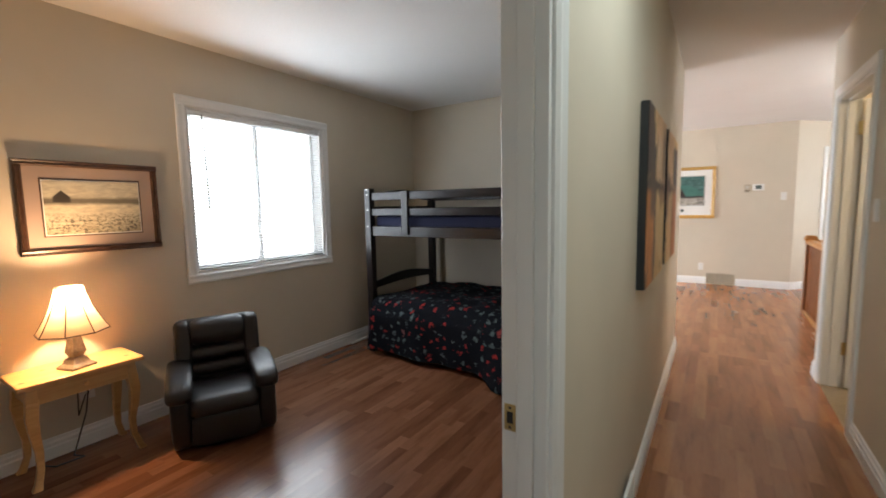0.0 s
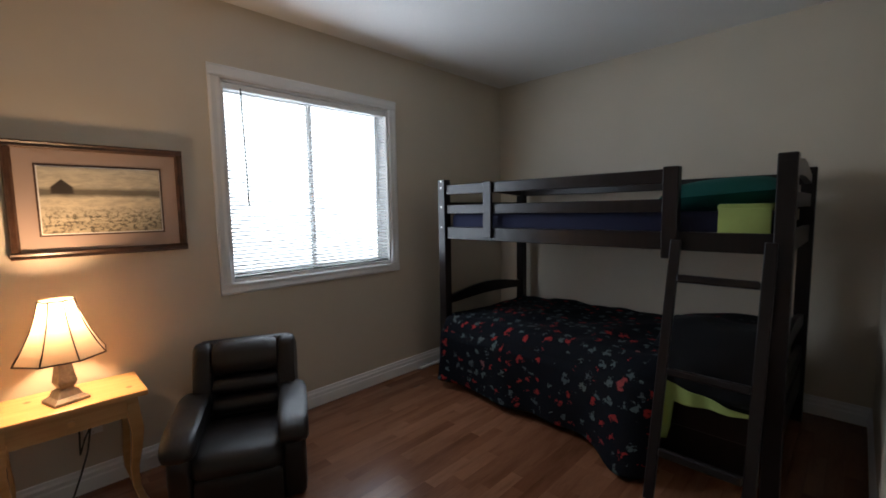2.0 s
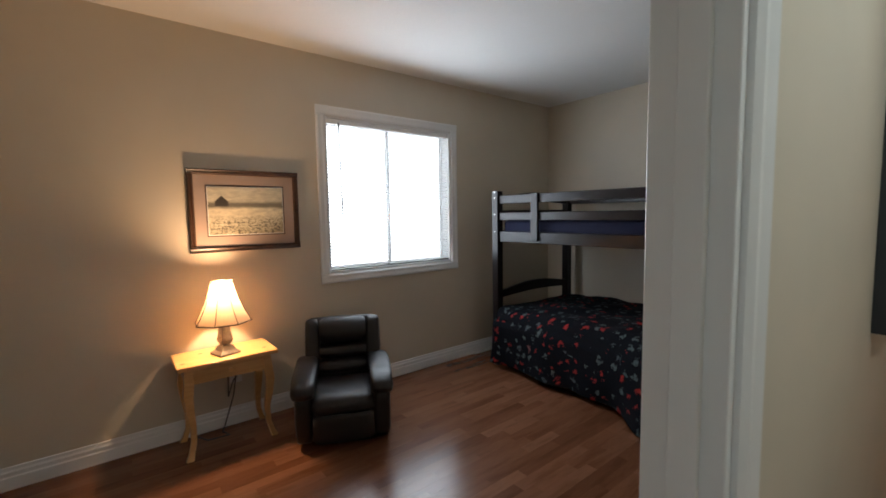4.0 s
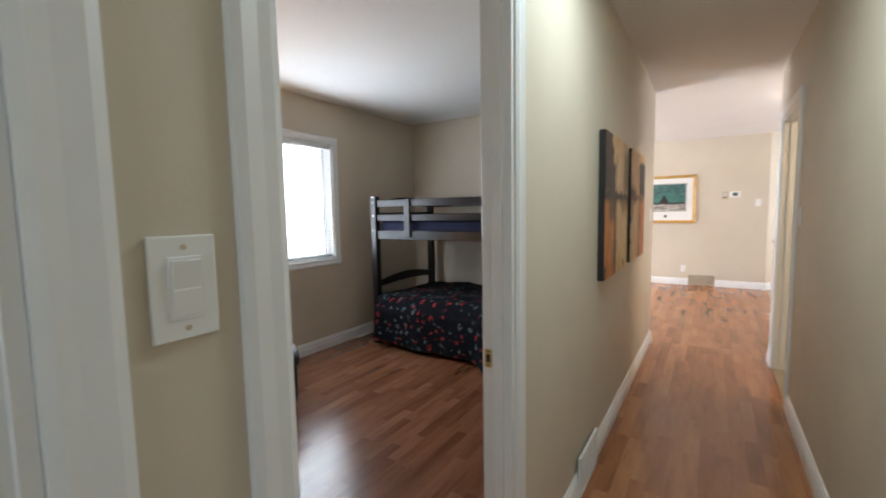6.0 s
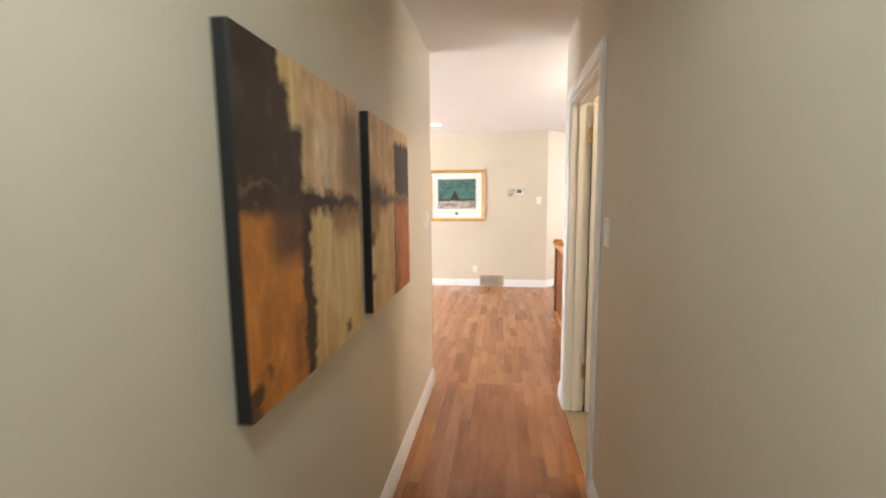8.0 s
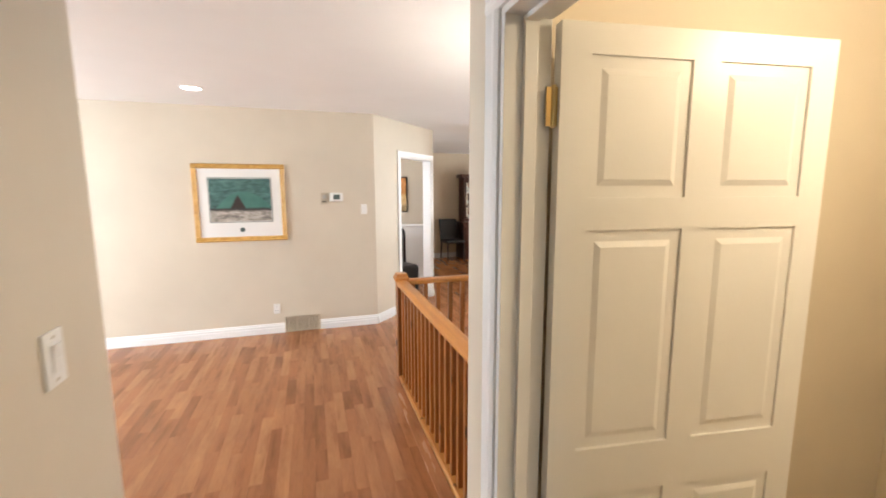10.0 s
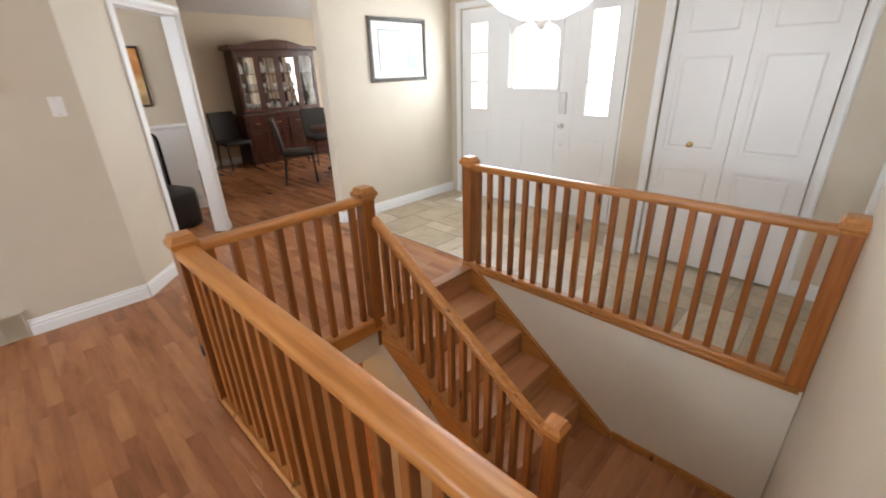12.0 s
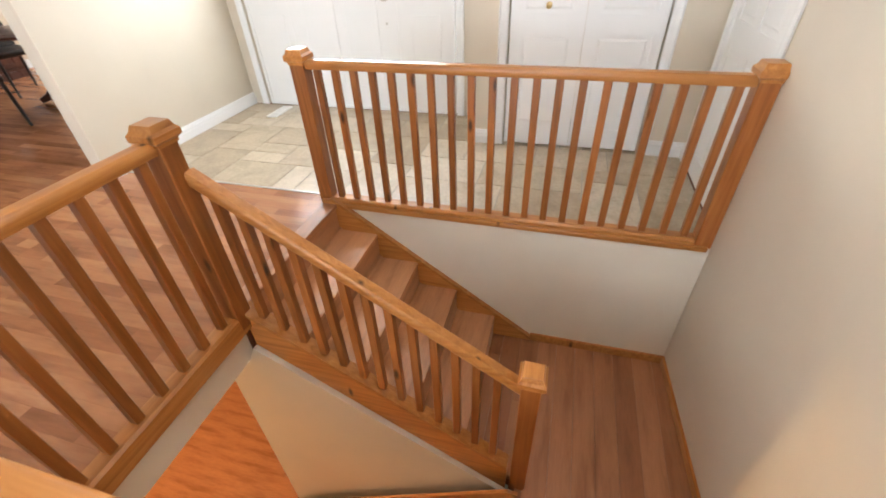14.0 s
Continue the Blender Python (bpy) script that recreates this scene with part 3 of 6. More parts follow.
def level_rail(label, p0, p1, w, ends, n):
    """A level balustrade on the floor from p0 to p1, with newels at the ends asked for."""
    p0, p1 = Vector((*p0, 0)), Vector((*p1, 0))
    t = thing("balustrade", pose(p0.x, p0.y, 0), label, "railing", "stair balustrades")
    d = p1 - p0
    u = d.normalized()
    s = Vector((-u.y, u.x, 0))
    mat = M["pine_y"] if abs(u.y) > abs(u.x) else M["pine_x"]
    if "a" in ends:
        newel(t, (0, 0, -0.05), 0.99)
    if "b" in ends:
        newel(t, tuple(d + Vector((0, 0, -0.05))), 0.99)
    e0 = u * (0.045 if "a" in ends else 0)
    e1 = d - u * (0.045 if "b" in ends else 0)
    handrail(t, e0 + Vector((0, 0, 0.838)), e1 + Vector((0, 0, 0.838)), w, 0.05, s, mat)
    bm = bmesh.new()
    prism(bm, ((-0.042, 0.0), (-0.042, 0.018), (-0.03, 0.03), (0.03, 0.03), (0.042, 0.018), (0.042, 0.0)), e0, e1, s)
    part("shoe_rail", bm, mat, t, "stained pine shoe rail on the floor edge")
    for i in range(n):
        baluster(0.81, t, tuple(e0.lerp(e1, (i + 0.5) / n) + Vector((0, 0, 0.03))))
    return t, s, u, d


near, s, u, d = level_rail("stained pine balustrade with a wide handrail beside the stairwell", (1.05, 6.68), (1.05, 4.322), 0.094, "a", 21)
part("nosing_board", B(-0.125, -0.044, -2.24, 0.045, -0.004, 0.004, 0.002), M["pine_floor"], near, "oak border board along the stairwell edge")
bm = bmesh.new()
bx(bm, -0.036, 0.036, -2.355, -0.045, -0.075, -0.001)
part("fascia", bm, M["pine_y"], near)
part("knot_plug", B(-0.052, -0.046, -0.02, 0.02, 0.30, 0.35, 0.002), M["black"], near, "dark round knot in the newel")
cross, s, u, d = level_rail("stained pine balustrade across the head of the stairwell", (1.0935, 6.68), (2.065, 6.68), 0.062, "b", 8)
bm = bmesh.new()
bx(bm, -0.007, 1.0, -0.04, 0.02, -0.075, -0.001)
part("fascia", bm, M["pine_x"], cross)
foyer_rail, s, u, d = level_rail("stained pine balustrade between stairwell and tiled foyer", (3.17, 6.775), (3.17, 4.49), 0.062, "ab", 20)
bm = bmesh.new()
bx(bm, -0.062, 0.03, -2.31, -0.02, -0.032, -0.001, 0.004)
part("fascia", bm, M["pine_y"], foyer_rail, "stained pine board covering the floor edge")

slope_rail = thing("balustrade", (2.10, 6.64, 0), "sloping stained pine balustrade down the stair flight", "railing", "stair balustrades")
newel(slope_rail, (0.0, -1.34, -1.02), 1.0)
handrail(slope_rail, Vector((0, -0.003, 0.695)), Vector((0.0, -1.30, 0.695 - 1.297 * 0.665)), 0.062, 0.055, Vector((1, 0, 0)), M["pine_y"])
for i in range(13):
    y = -0.075 - i * 0.0935
    foot = 0.03 + (y - 0.02 + 0.035) * STRING
    baluster(0.672, slope_rail, (0.0, y, foot))

# ------------------------------------------------------------------ doors
PANELS6 = ((0.10, 0.45, 0.80, 0.965), (0.55, 0.90, 0.80, 0.965), (0.10, 0.45, 0.47, 0.76), (0.55, 0.90, 0.47, 0.76), (0.10, 0.45, 0.07, 0.40), (0.55, 0.90, 0.07, 0.40))


def leaf(name, parent, w, h, panels, at, both=True):
    """A moulded panel door leaf in local x (width), z (height); faces at y = +-0.0175."""
    bm = bmesh.new()
    bx(bm, 0, w, -0.012, 0.012, 0, h)
    xs = sorted({0.0, 1.0, *[q for p in panels for q in p[:2]]})
    zs = sorted({0.0, 1.0, *[q for p in panels for q in p[2:]]})
    for sgn in (-1, 1) if both else (-1,):
        y0, y1 = (0.012, 0.0175) if sgn > 0 else (-0.0175, -0.012)
        for x0, x1 in zip(xs, xs[1:]):
            for z0, z1 in zip(zs, zs[1:]):
                cx, cz = (x0 + x1) / 2, (z0 + z1) / 2
                if not any(p[0] < cx < p[1] and p[2] < cz < p[3] for p in panels):
                    bx(bm, x0 * w, x1 * w, y0, y1, z0 * h, z1 * h)
        for p in panels:
            m = 0.028
            a = [(p[0] * w + m, p[2] * h + m), (p[1] * w - m, p[2] * h + m), (p[1] * w - m, p[3] * h - m), (p[0] * w + m, p[3] * h - m)]
            k = 0.016
            b = [(p[0] * w + m + k, p[2] * h + m + k), (p[1] * w - m - k, p[2] * h + m + k), (p[1] * w - m - k, p[3] * h - m - k), (p[0] * w + m + k, p[3] * h - m - k)]
            lo = [bm.verts.new((x, sgn * 0.0118, z)) for x, z in a]
            hi = [bm.verts.new((x, sgn * 0.0172, z)) for x, z in b]
            for i in range(4):
                j = (i + 1) % 4
                bm.faces.new((lo[i], lo[j], hi[j], hi[i]))
            bm.faces.new(hi)
    return part(name, bm, M["door"], parent, "", False, at)


def knob(parent, at, mat, out=(0, -1, 0), r=0.024):
    bm = bmesh.new()
    lathe(bm, ((0.0, 0.0), (r * 1.25, 0.0), (r * 1.2, 0.006), (r * 0.5, 0.01), (r * 0.45, 0.03), (r * 0.9, 0.036), (r * 1.05, 0.048), (r * 0.85, 0.06), (0.0, 0.066)), 20)
    q = Vector(out).to_track_quat("Z", "Y").to_matrix().to_4x4()
    return part("door_knob", bm, mat, parent, "round polished metal door knob", True, Matrix.Translation(at) @ q)


def hinge(parent, at, size=(0.006, 0.03, 0.09)):
    bm = bmesh.new()
    bx(bm, -size[0] / 2, size[0] / 2, -size[1] / 2, size[1] / 2, -size[2] / 2, size[2] / 2)
    tube(bm, (0, -size[1] / 2, -size[2] / 2 - 0.004), (0, -size[1] / 2, size[2] / 2 + 0.004), 0.006, None, 8)
    return part("hinge", bm, M["brass"], parent, "brass butt hinge", False, pose(*at))


# closed door in the hall's west wall
d1 = tagged(thing("door_1", pose(HL - 0.022, -0.222, 0.012, 0, 0, -90), "closed white panelled door in the hallway", "door"), "", "", "", "structure")
leaf("door_leaf", d1, 0.775, 2.01, PANELS6, pose(0, 0, 0))
# washroom door, open against the inside
d2 = tagged(thing("door_2", pose(HR + 0.13, 4.062, 0.012, 0, 0, -7), "open white panelled washroom door on brass hinges", "door"), "", "", "", "structure")
leaf("door_leaf", d2, 0.775, 2.02, PANELS6, pose(0, 0, 0))
for z in (0.28, 1.83):
    hinge(d2, (-0.01, -0.002, z), (0.035, 0.006, 0.09))
# front door with sidelights
fd = tagged(thing("door_3", pose(4.90, 8.36, 0, 0, 0, -90), "white entrance door with a bright window, between two sidelights", "door"), "", "", "", "structure")
W = 2.04


def framed(parent, name, x0, x1, z0, z1, bar, y0=-0.03, y1=0.03):
    bm = bmesh.new()
    bx(bm, x0, x0 + bar, y0, y1, z0, z1)
    bx(bm, x1 - bar, x1, y0, y1, z0, z1)
    bx(bm, x0 + bar, x1 - bar, y0, y1, z0, z0 + bar)
    bx(bm, x0 + bar, x1 - bar, y0, y1, z1 - bar, z1)
    return part(name, bm, M["door"], parent)


framed(fd, "door_frame", 0, W, 0.0, 2.20, 0.03, -0.01, 0.10)
for x0, gx0, gx1 in ((0.03, 0.13, 0.385), (1.525, 1.66, 1.91)):
    x1 = x0 + (0.42 if x0 < 1 else 0.485)
    bm = bmesh.new()
    bx(bm, x0, gx0, 0, 0.04, 0.03, 2.17)
    bx(bm, gx1, x1, 0, 0.04, 0.03, 2.17)
    bx(bm, gx0, gx1, 0, 0.04, 0.03, 1.10)
    bx(bm, gx0, gx1, 0, 0.04, 2.06, 2.17)
    bx(bm, gx0 - 0.005, gx1 + 0.005, -0.008, 0.0, 0.25, 0.85, 0.004)
    side = part("sidelight", bm, M["door"], fd, "white sidelight panel with three panes")
    for k in range(3):
        z0 = 1.10 + k * 0.32
        p = part("pane", B(gx0 + 0.008, gx1 - 0.008, 0.018, 0.022, z0 + 0.008, z0 + 0.312), M["glass"], side)
        p.visible_shadow = False
    bm = bmesh.new()
    for k in (1, 2):
        bx(bm, gx0, gx1, 0.008, 0.03, 1.10 + k * 0.32 - 0.008, 1.10 + k * 0.32 + 0.008)
    part("muntin", bm, M["door"], side)
bm = bmesh.new()
L0, L1, Z0, Z1 = 0.4515, 1.5235, 0.03, 2.169
gx0, gx1, gz0, gz1 = 0.69, 1.33, 1.35, 2.02
bx(bm, L0, gx0, 0.0, 0.045, Z0, Z1)
bx(bm, gx1, L1, 0.0, 0.045, Z0, Z1)
bx(bm, gx0, gx1, 0.0, 0.045, Z0, gz0)
bx(bm, gx0, gx1, 0.0, 0.045, gz1, Z1)
for x0, x1 in ((0.60, 0.92), (1.02, 1.34)):
    bx(bm, x0, x1, -0.008, 0.0, 0.22, 1.02, 0.006)
dl = part("door_leaf", bm, M["door"], fd, "white steel door leaf")
framed(dl, "window_frame", gx0 - 0.03, gx1 + 0.03, gz0 - 0.03, gz1 + 0.03, 0.035, -0.014, 0.0)
bm = bmesh.new()
for i in range(12):
    a0, a1 = math.pi * i / 12, math.pi * (i + 1) / 12
    cx, rz = (gx0 + gx1) / 2, gz1 - 0.14
    v = [bm.verts.new((cx + 0.30 * math.cos(a), 0.012, rz + 0.13 * math.sin(a))) for a in (a0, a1)] + [bm.verts.new((cx + 0.34 * math.cos(a), 0.012, gz1 + 0.01)) for a in (a1, a0)]
    bm.faces.new(v)
part("arch_insert", bm, M["door"], dl, "white arched insert over the door window")
p = part("pane", B(gx0, gx1, 0.02, 0.024, gz0, gz1), M["glass"], dl)
p.visible_shadow = False
bm = bmesh.new()
for fx in (0.33, 0.67):
    bx(bm, gx0 + fx * 0.64 - 0.004, gx0 + fx * 0.64 + 0.004, 0.01, 0.03, gz0, gz1)
part("muntin", bm, M["trim"], dl)
knob(fd, (1.42, 0.0, 0.98), M["nickel"])
part("keypad_lock", B(1.385, 1.455, -0.03, 0.0, 1.10, 1.32, 0.008, 2), M["nickel"], fd, "tall satin nickel keypad lock")
part("deadbolt", B(1.41, 1.43, -0.012, 0.0, 0.77, 0.79, 0.004), M["nickel"], fd)
# closet bifold doors
cd = tagged(thing("door_4", pose(4.325, 5.765, 0.015, 0, 0, -90), "closed white six-panel closet doors with brass knobs", "door"), "", "", "", "structure")
PB = ((0.13, 0.87, 0.80, 0.955), (0.13, 0.87, 0.43, 0.755), (0.13, 0.87, 0.07, 0.375))
for i in (0, 1):
    leaf("door_leaf", cd, 0.506, 2.165, PB, pose(i * 0.509, 0, 0))
knob(cd, (0.255, -0.0175, 0.985), M["brass"], (0, -1, 0), 0.017)
# side door of the foyer
gd = tagged(thing("door_5", pose(4.15, 4.40, 0.012, 0, 0, 180), "closed white panelled side door with a brass hinge", "door"), "", "", "", "structure")
leaf("door_leaf", gd, 0.775, 2.02, PANELS6, pose(0.007, 0, 0))
for z in (0.28, 1.8):
    hinge(gd, (0.0, -0.022, z), (0.03, 0.008, 0.09))
# strike plate on the bedroom jamb
sp = thing("strike_plate", (HL - 0.079, 0.856, 0.90), "brass strike plate screwed to the door jamb", "strike plate")
bm = bmesh.new()
bx(bm, -0.013, 0.013, -0.0015, 0, -0.03, 0.03, 0.0005)
part("plate", bm, M["brass"], sp)
part("latch_hole", B(-0.007, 0.007, -0.0022, -0.0014, -0.013, 0.013), M["dark_slot"], sp)
for z in (-0.022, 0.022):
    part("screw", B(-0.003, 0.003, -0.0026, -0.0014, z - 0.003, z + 0.003, 0.0008), M["bronze"], sp)

# ------------------------------------------------------------------ bedroom window and blind
win = tagged(thing("window_1", (WX - 0.12, 1.575, 0.915), "white sliding vinyl window, bright with daylight", "window"), "", "", "", "structure")


def frame_y(parent, name, y0, y1, z0, z1, bar, x0, x1, mat):
    bm = bmesh.new()
    bx(bm, x0, x1, y0, y0 + bar, z0, z1)
    bx(bm, x0, x1, y1 - bar, y1, z0, z1)
    bx(bm, x0, x1, y0 + bar, y1 - bar, z0, z0 + bar)
    bx(bm, x0, x1, y0 + bar, y1 - bar, z1 - bar, z1)
    return part(name, bm, mat, parent)


frame_y(win, "window_frame", 0, 1.17, 0, 1.155, 0.018, -0.03, 0.02, M["trim"])
for a, b, x in ((0.018, 0.60, -0.012), (0.575, 1.152, 0.006)):
    sash = frame_y(win, "sash", a, b, 0.018, 1.137, 0.026, x - 0.008, x + 0.008, M["trim"])
    p = part("pane", B(x - 0.002, x + 0.002, a + 0.026, b - 0.026, 0.044, 1.111), M["glass"], sash)
    p.visible_shadow = False
bm = bmesh.new()
bx(bm, WX - 0.119, WX - 0.001, 1.577, 1.59, 0.917, 2.068)
bx(bm, WX - 0.119, WX - 0.001, 2.73, 2.743, 0.917, 2.068)
bx(bm, WX - 0.119, WX - 0.001, 1.59, 2.73, 2.055, 2.068)
bx(bm, WX - 0.119, WX + 0.004, 1.59, 2.73, 0.917, 0.935)
struct("window_sill", bm, M["trim"], "white painted lining and sill of the bedroom window", "sill")
blind = thing("window_blind", (WX - 0.022, 1.592, 0.937), "white horizontal slat blind, slats tilted open", "blind")
SL = bmesh.new()
for i in range(4):
    a, b = -0.0125 + i * 0.00625, -0.0125 + (i + 1) * 0.00625
    za, zb = 0.0022 - 14.0 * a * a, 0.0022 - 14.0 * b * b
    v = [SL.verts.new(q) for q in ((a, 0, za), (b, 0, zb), (b, 1.13, zb), (a, 1.13, za))]
    SL.faces.new(v)
slat_mat = Mat("white_blind_slat", (0.85, 0.86, 0.86), 0.4)
tr2 = slat_mat.node("ShaderNodeBsdfTranslucent", Color=(0.92, 0.95, 0.97))
ms2 = slat_mat.node("ShaderNodeMixShader", Fac=0.75)
slat_mat.t.links.new(slat_mat.b.outputs[0], ms2.inputs[1])
slat_mat.t.links.new(tr2.outputs[0], ms2.inputs[2])
slat_mat.t.links.new(ms2.outputs[0], slat_mat.t.nodes["Material Output"].inputs["Surface"])
slat_me = finish("slat", SL, slat_mat.m, True)
for i in range(48):
    sl = new("slat", slat_me)
    sl.parent = blind
    sl.matrix_basis = pose(0, 0, 0.025 + i * 0.0222, 0, 24, 0)
part("headrail", B(-0.02, 0.02, -0.002, 1.134, 1.08, 1.113, 0.003), M["trim"], blind)
# Bottom rail takes dark grey, not the blind's white, to paint in its shade.
part("bottom_rail", B(-0.013, 0.013, 0, 1.13, 0.0, 0.010, 0.003), M["screen"], blind, "bottom rail, its shade put into a dark grey colour")
for y in (0.10, 0.57, 1.04):
    bm = bmesh.new()
    tube(bm, (0.013, y, 0.01), (0.013, y, 1.09), 0.0012, None, 6)
    part("ladder_cord", bm, M["trim"], blind)
bm = bmesh.new()
tube(bm, (0.03, 0.10, 0.42), (0.022, 0.09, 1.09), 0.0045, None, 8)
part("tilt_wand", bm, M["screen"], blind, "thin grey tilt wand")
bm = bmesh.new()
bx(bm, -4.62, -4.6, -1.5, 6.0, -1.0, 4.5)
tagged(part("backdrop", bm, M["daylight"]), "bright overexposed daylight outside the bedroom window", "backdrop", "", "structure")
bm = bmesh.new()
bx(bm, 6.2, 6.22, 4.6, 8.5, -0.5, 3.5)
tagged(part("backdrop", bm, M["daylight"]), "bright overexposed daylight outside the front door", "backdrop", "", "structure")
bm = bmesh.new()
bx(bm, 7.6, 7.62, 8.7, 13.0, -0.5, 3.5)
tagged(part("backdrop", bm, M["daylight"]), "bright overexposed daylight outside the dining window", "backdrop", "", "structure")

# ------------------------------------------------------------------ pictures
def abstract(name, ground, patches):
    """Brushed canvas: soft rectangles (u0, u1, w0, w1, soft, strength, colour) laid over a ground colour."""
    k = Mat(name, ground, 0.55)
    v = k.coords((1, 1, 1), "Generated")
    o = k.xyz(v)
    drag = k.noise(k.coords((1, 8, 2.0), "Generated"), 1.6, 6, 0.7, 0.6)
    side = k.noise(k.coords((1, 2.4, 15), "Generated"), 1.5, 6, 0.7, 0.5)
    blot = k.noise(v, 6.0, 6, 0.75, 0.5)
    rag = k.math("MULTIPLY", k.math("SUBTRACT", blot, 0.5), 0.17)
    u = k.math("ADD", o["Y"], k.math("ADD", rag, k.math("MULTIPLY", k.math("SUBTRACT", side, 0.5), 0.07)))
    w = k.math("ADD", o["Z"], k.math("ADD", rag, k.math("MULTIPLY", k.math("SUBTRACT", drag, 0.5), 0.10)))
    c = k.mix(0.6, ground, k.ramp(drag, (0.32, (0.46, 0.24, 0.07)), (0.5, (0.70, 0.47, 0.20)), (0.66, (0.86, 0.70, 0.45))))
    for u0, u1, w0, w1, soft, strength, col in patches:
        m = k.math("MULTIPLY", k.step(u, u0, soft), k.math("SUBTRACT", 1.0, k.step(u, u1, soft)))
        m = k.math("MULTIPLY", m, k.math("MULTIPLY", k.step(w, w0, soft), k.math("SUBTRACT", 1.0, k.step(w, w1, soft))))
        lit = tuple(min(1.0, q * 1.45 + 0.015) for q in col)
        low = tuple(q * 0.62 for q in col)
        c = k.mix(k.math("MULTIPLY", m, strength), c, k.ramp(k.math("MULTIPLY", k.math("ADD", drag, blot), 0.5), (0.36, low), (0.5, col), (0.64, lit)))
    k.color(c)
    k.bump(k.math("ADD", drag, side), 0.25, 0.002)
    return k.m


def art_canvas(y0, y1, z0, z1, mat):
    t = thing("wall_canvas", (HL, y0, z0), "abstract brown and orange canvas with black sides in the hallway", "painting", "hallway canvases")
    w, h = y1 - y0, z1 - z0
    part("stretcher", B(0.0005, 0.034, 0, w, 0, h, 0.003), M["black"], t, "black painted canvas sides")
    bm = bmesh.new()
    bx(bm, 0.0345, 0.036, 0.002, w - 0.002, 0.002, h - 0.002)
    part("painted_front", bm, mat, t, "abstract brown and orange brushwork")


DK = (0.040, 0.022, 0.016)
UMBER = (0.085, 0.040, 0.024)
ORANGE = (0.52, 0.19, 0.035)
CREAM = (0.68, 0.48, 0.22)
PINKISH = (0.60, 0.38, 0.21)
art_canvas(1.99, 2.68, 0.985, 1.775, abstract("abstract_one", CREAM, (
    (-0.5, 0.40, -0.5, 0.56, 0.02, 1.0, ORANGE), (0.40, 1.5, 0.58, 1.5, 0.03, 0.8, PINKISH), (0.50, 0.68, 0.62, 0.86, 0.06, 0.6, (0.78, 0.64, 0.46)),
    (-0.5, 0.25, 0.60, 1.5, 0.015, 1.0, DK), (0.1, 0.31, 0.60, 0.93, 0.02, 1.0, DK), (0.2, 0.39, 0.58, 0.80, 0.02, 1.0, DK), (0.78, 1.5, 0.60, 0.95, 0.06, 0.7, UMBER),
    (-0.5, 1.5, 0.535, 0.605, 0.018, 1.0, DK), (0.16, 0.42, 0.40, 0.57, 0.03, 0.85, UMBER), (0.66, 1.5, 0.46, 0.56, 0.04, 0.7, (0.20, 0.07, 0.03)),
    (0.37, 0.445, -0.5, 0.56, 0.012, 1.0, DK), (0.26, 0.36, 0.02, 0.24, 0.04, 0.6, (0.16, 0.06, 0.03)),
    (-0.5, 0.05, -0.5, 0.08, 0.015, 0.9, DK), (0.09, 0.14, 0.09, 0.125, 0.012, 0.85, DK), (0.78, 0.84, 0.02, 0.075, 0.012, 0.85, DK))))
art_canvas(2.815, 3.48, 0.995, 1.775, abstract("abstract_two", (0.58, 0.40, 0.17), (
    (-0.5, 0.55, 0.60, 1.5, 0.03, 0.7, PINKISH), (0.55, 1.5, 0.60, 0.93, 0.02, 1.0, DK), (0.56, 1.5, -0.5, 0.57, 0.02, 1.0, (0.44, 0.15, 0.035)),
    (-0.5, 1.5, 0.55, 0.60, 0.02, 0.8, UMBER), (-0.5, 0.36, 0.52, 0.66, 0.04, 0.85, UMBER), (-0.5, 0.16, 0.40, 0.55, 0.04, 0.7, (0.20, 0.07, 0.03)),
    (0.52, 0.565, -0.5, 0.57, 0.015, 0.85, UMBER), (-0.5, 0.06, 0.34, 0.40, 0.012, 0.85, DK), (-0.5, 0.05, 0.16, 0.20, 0.012, 0.85, DK))))


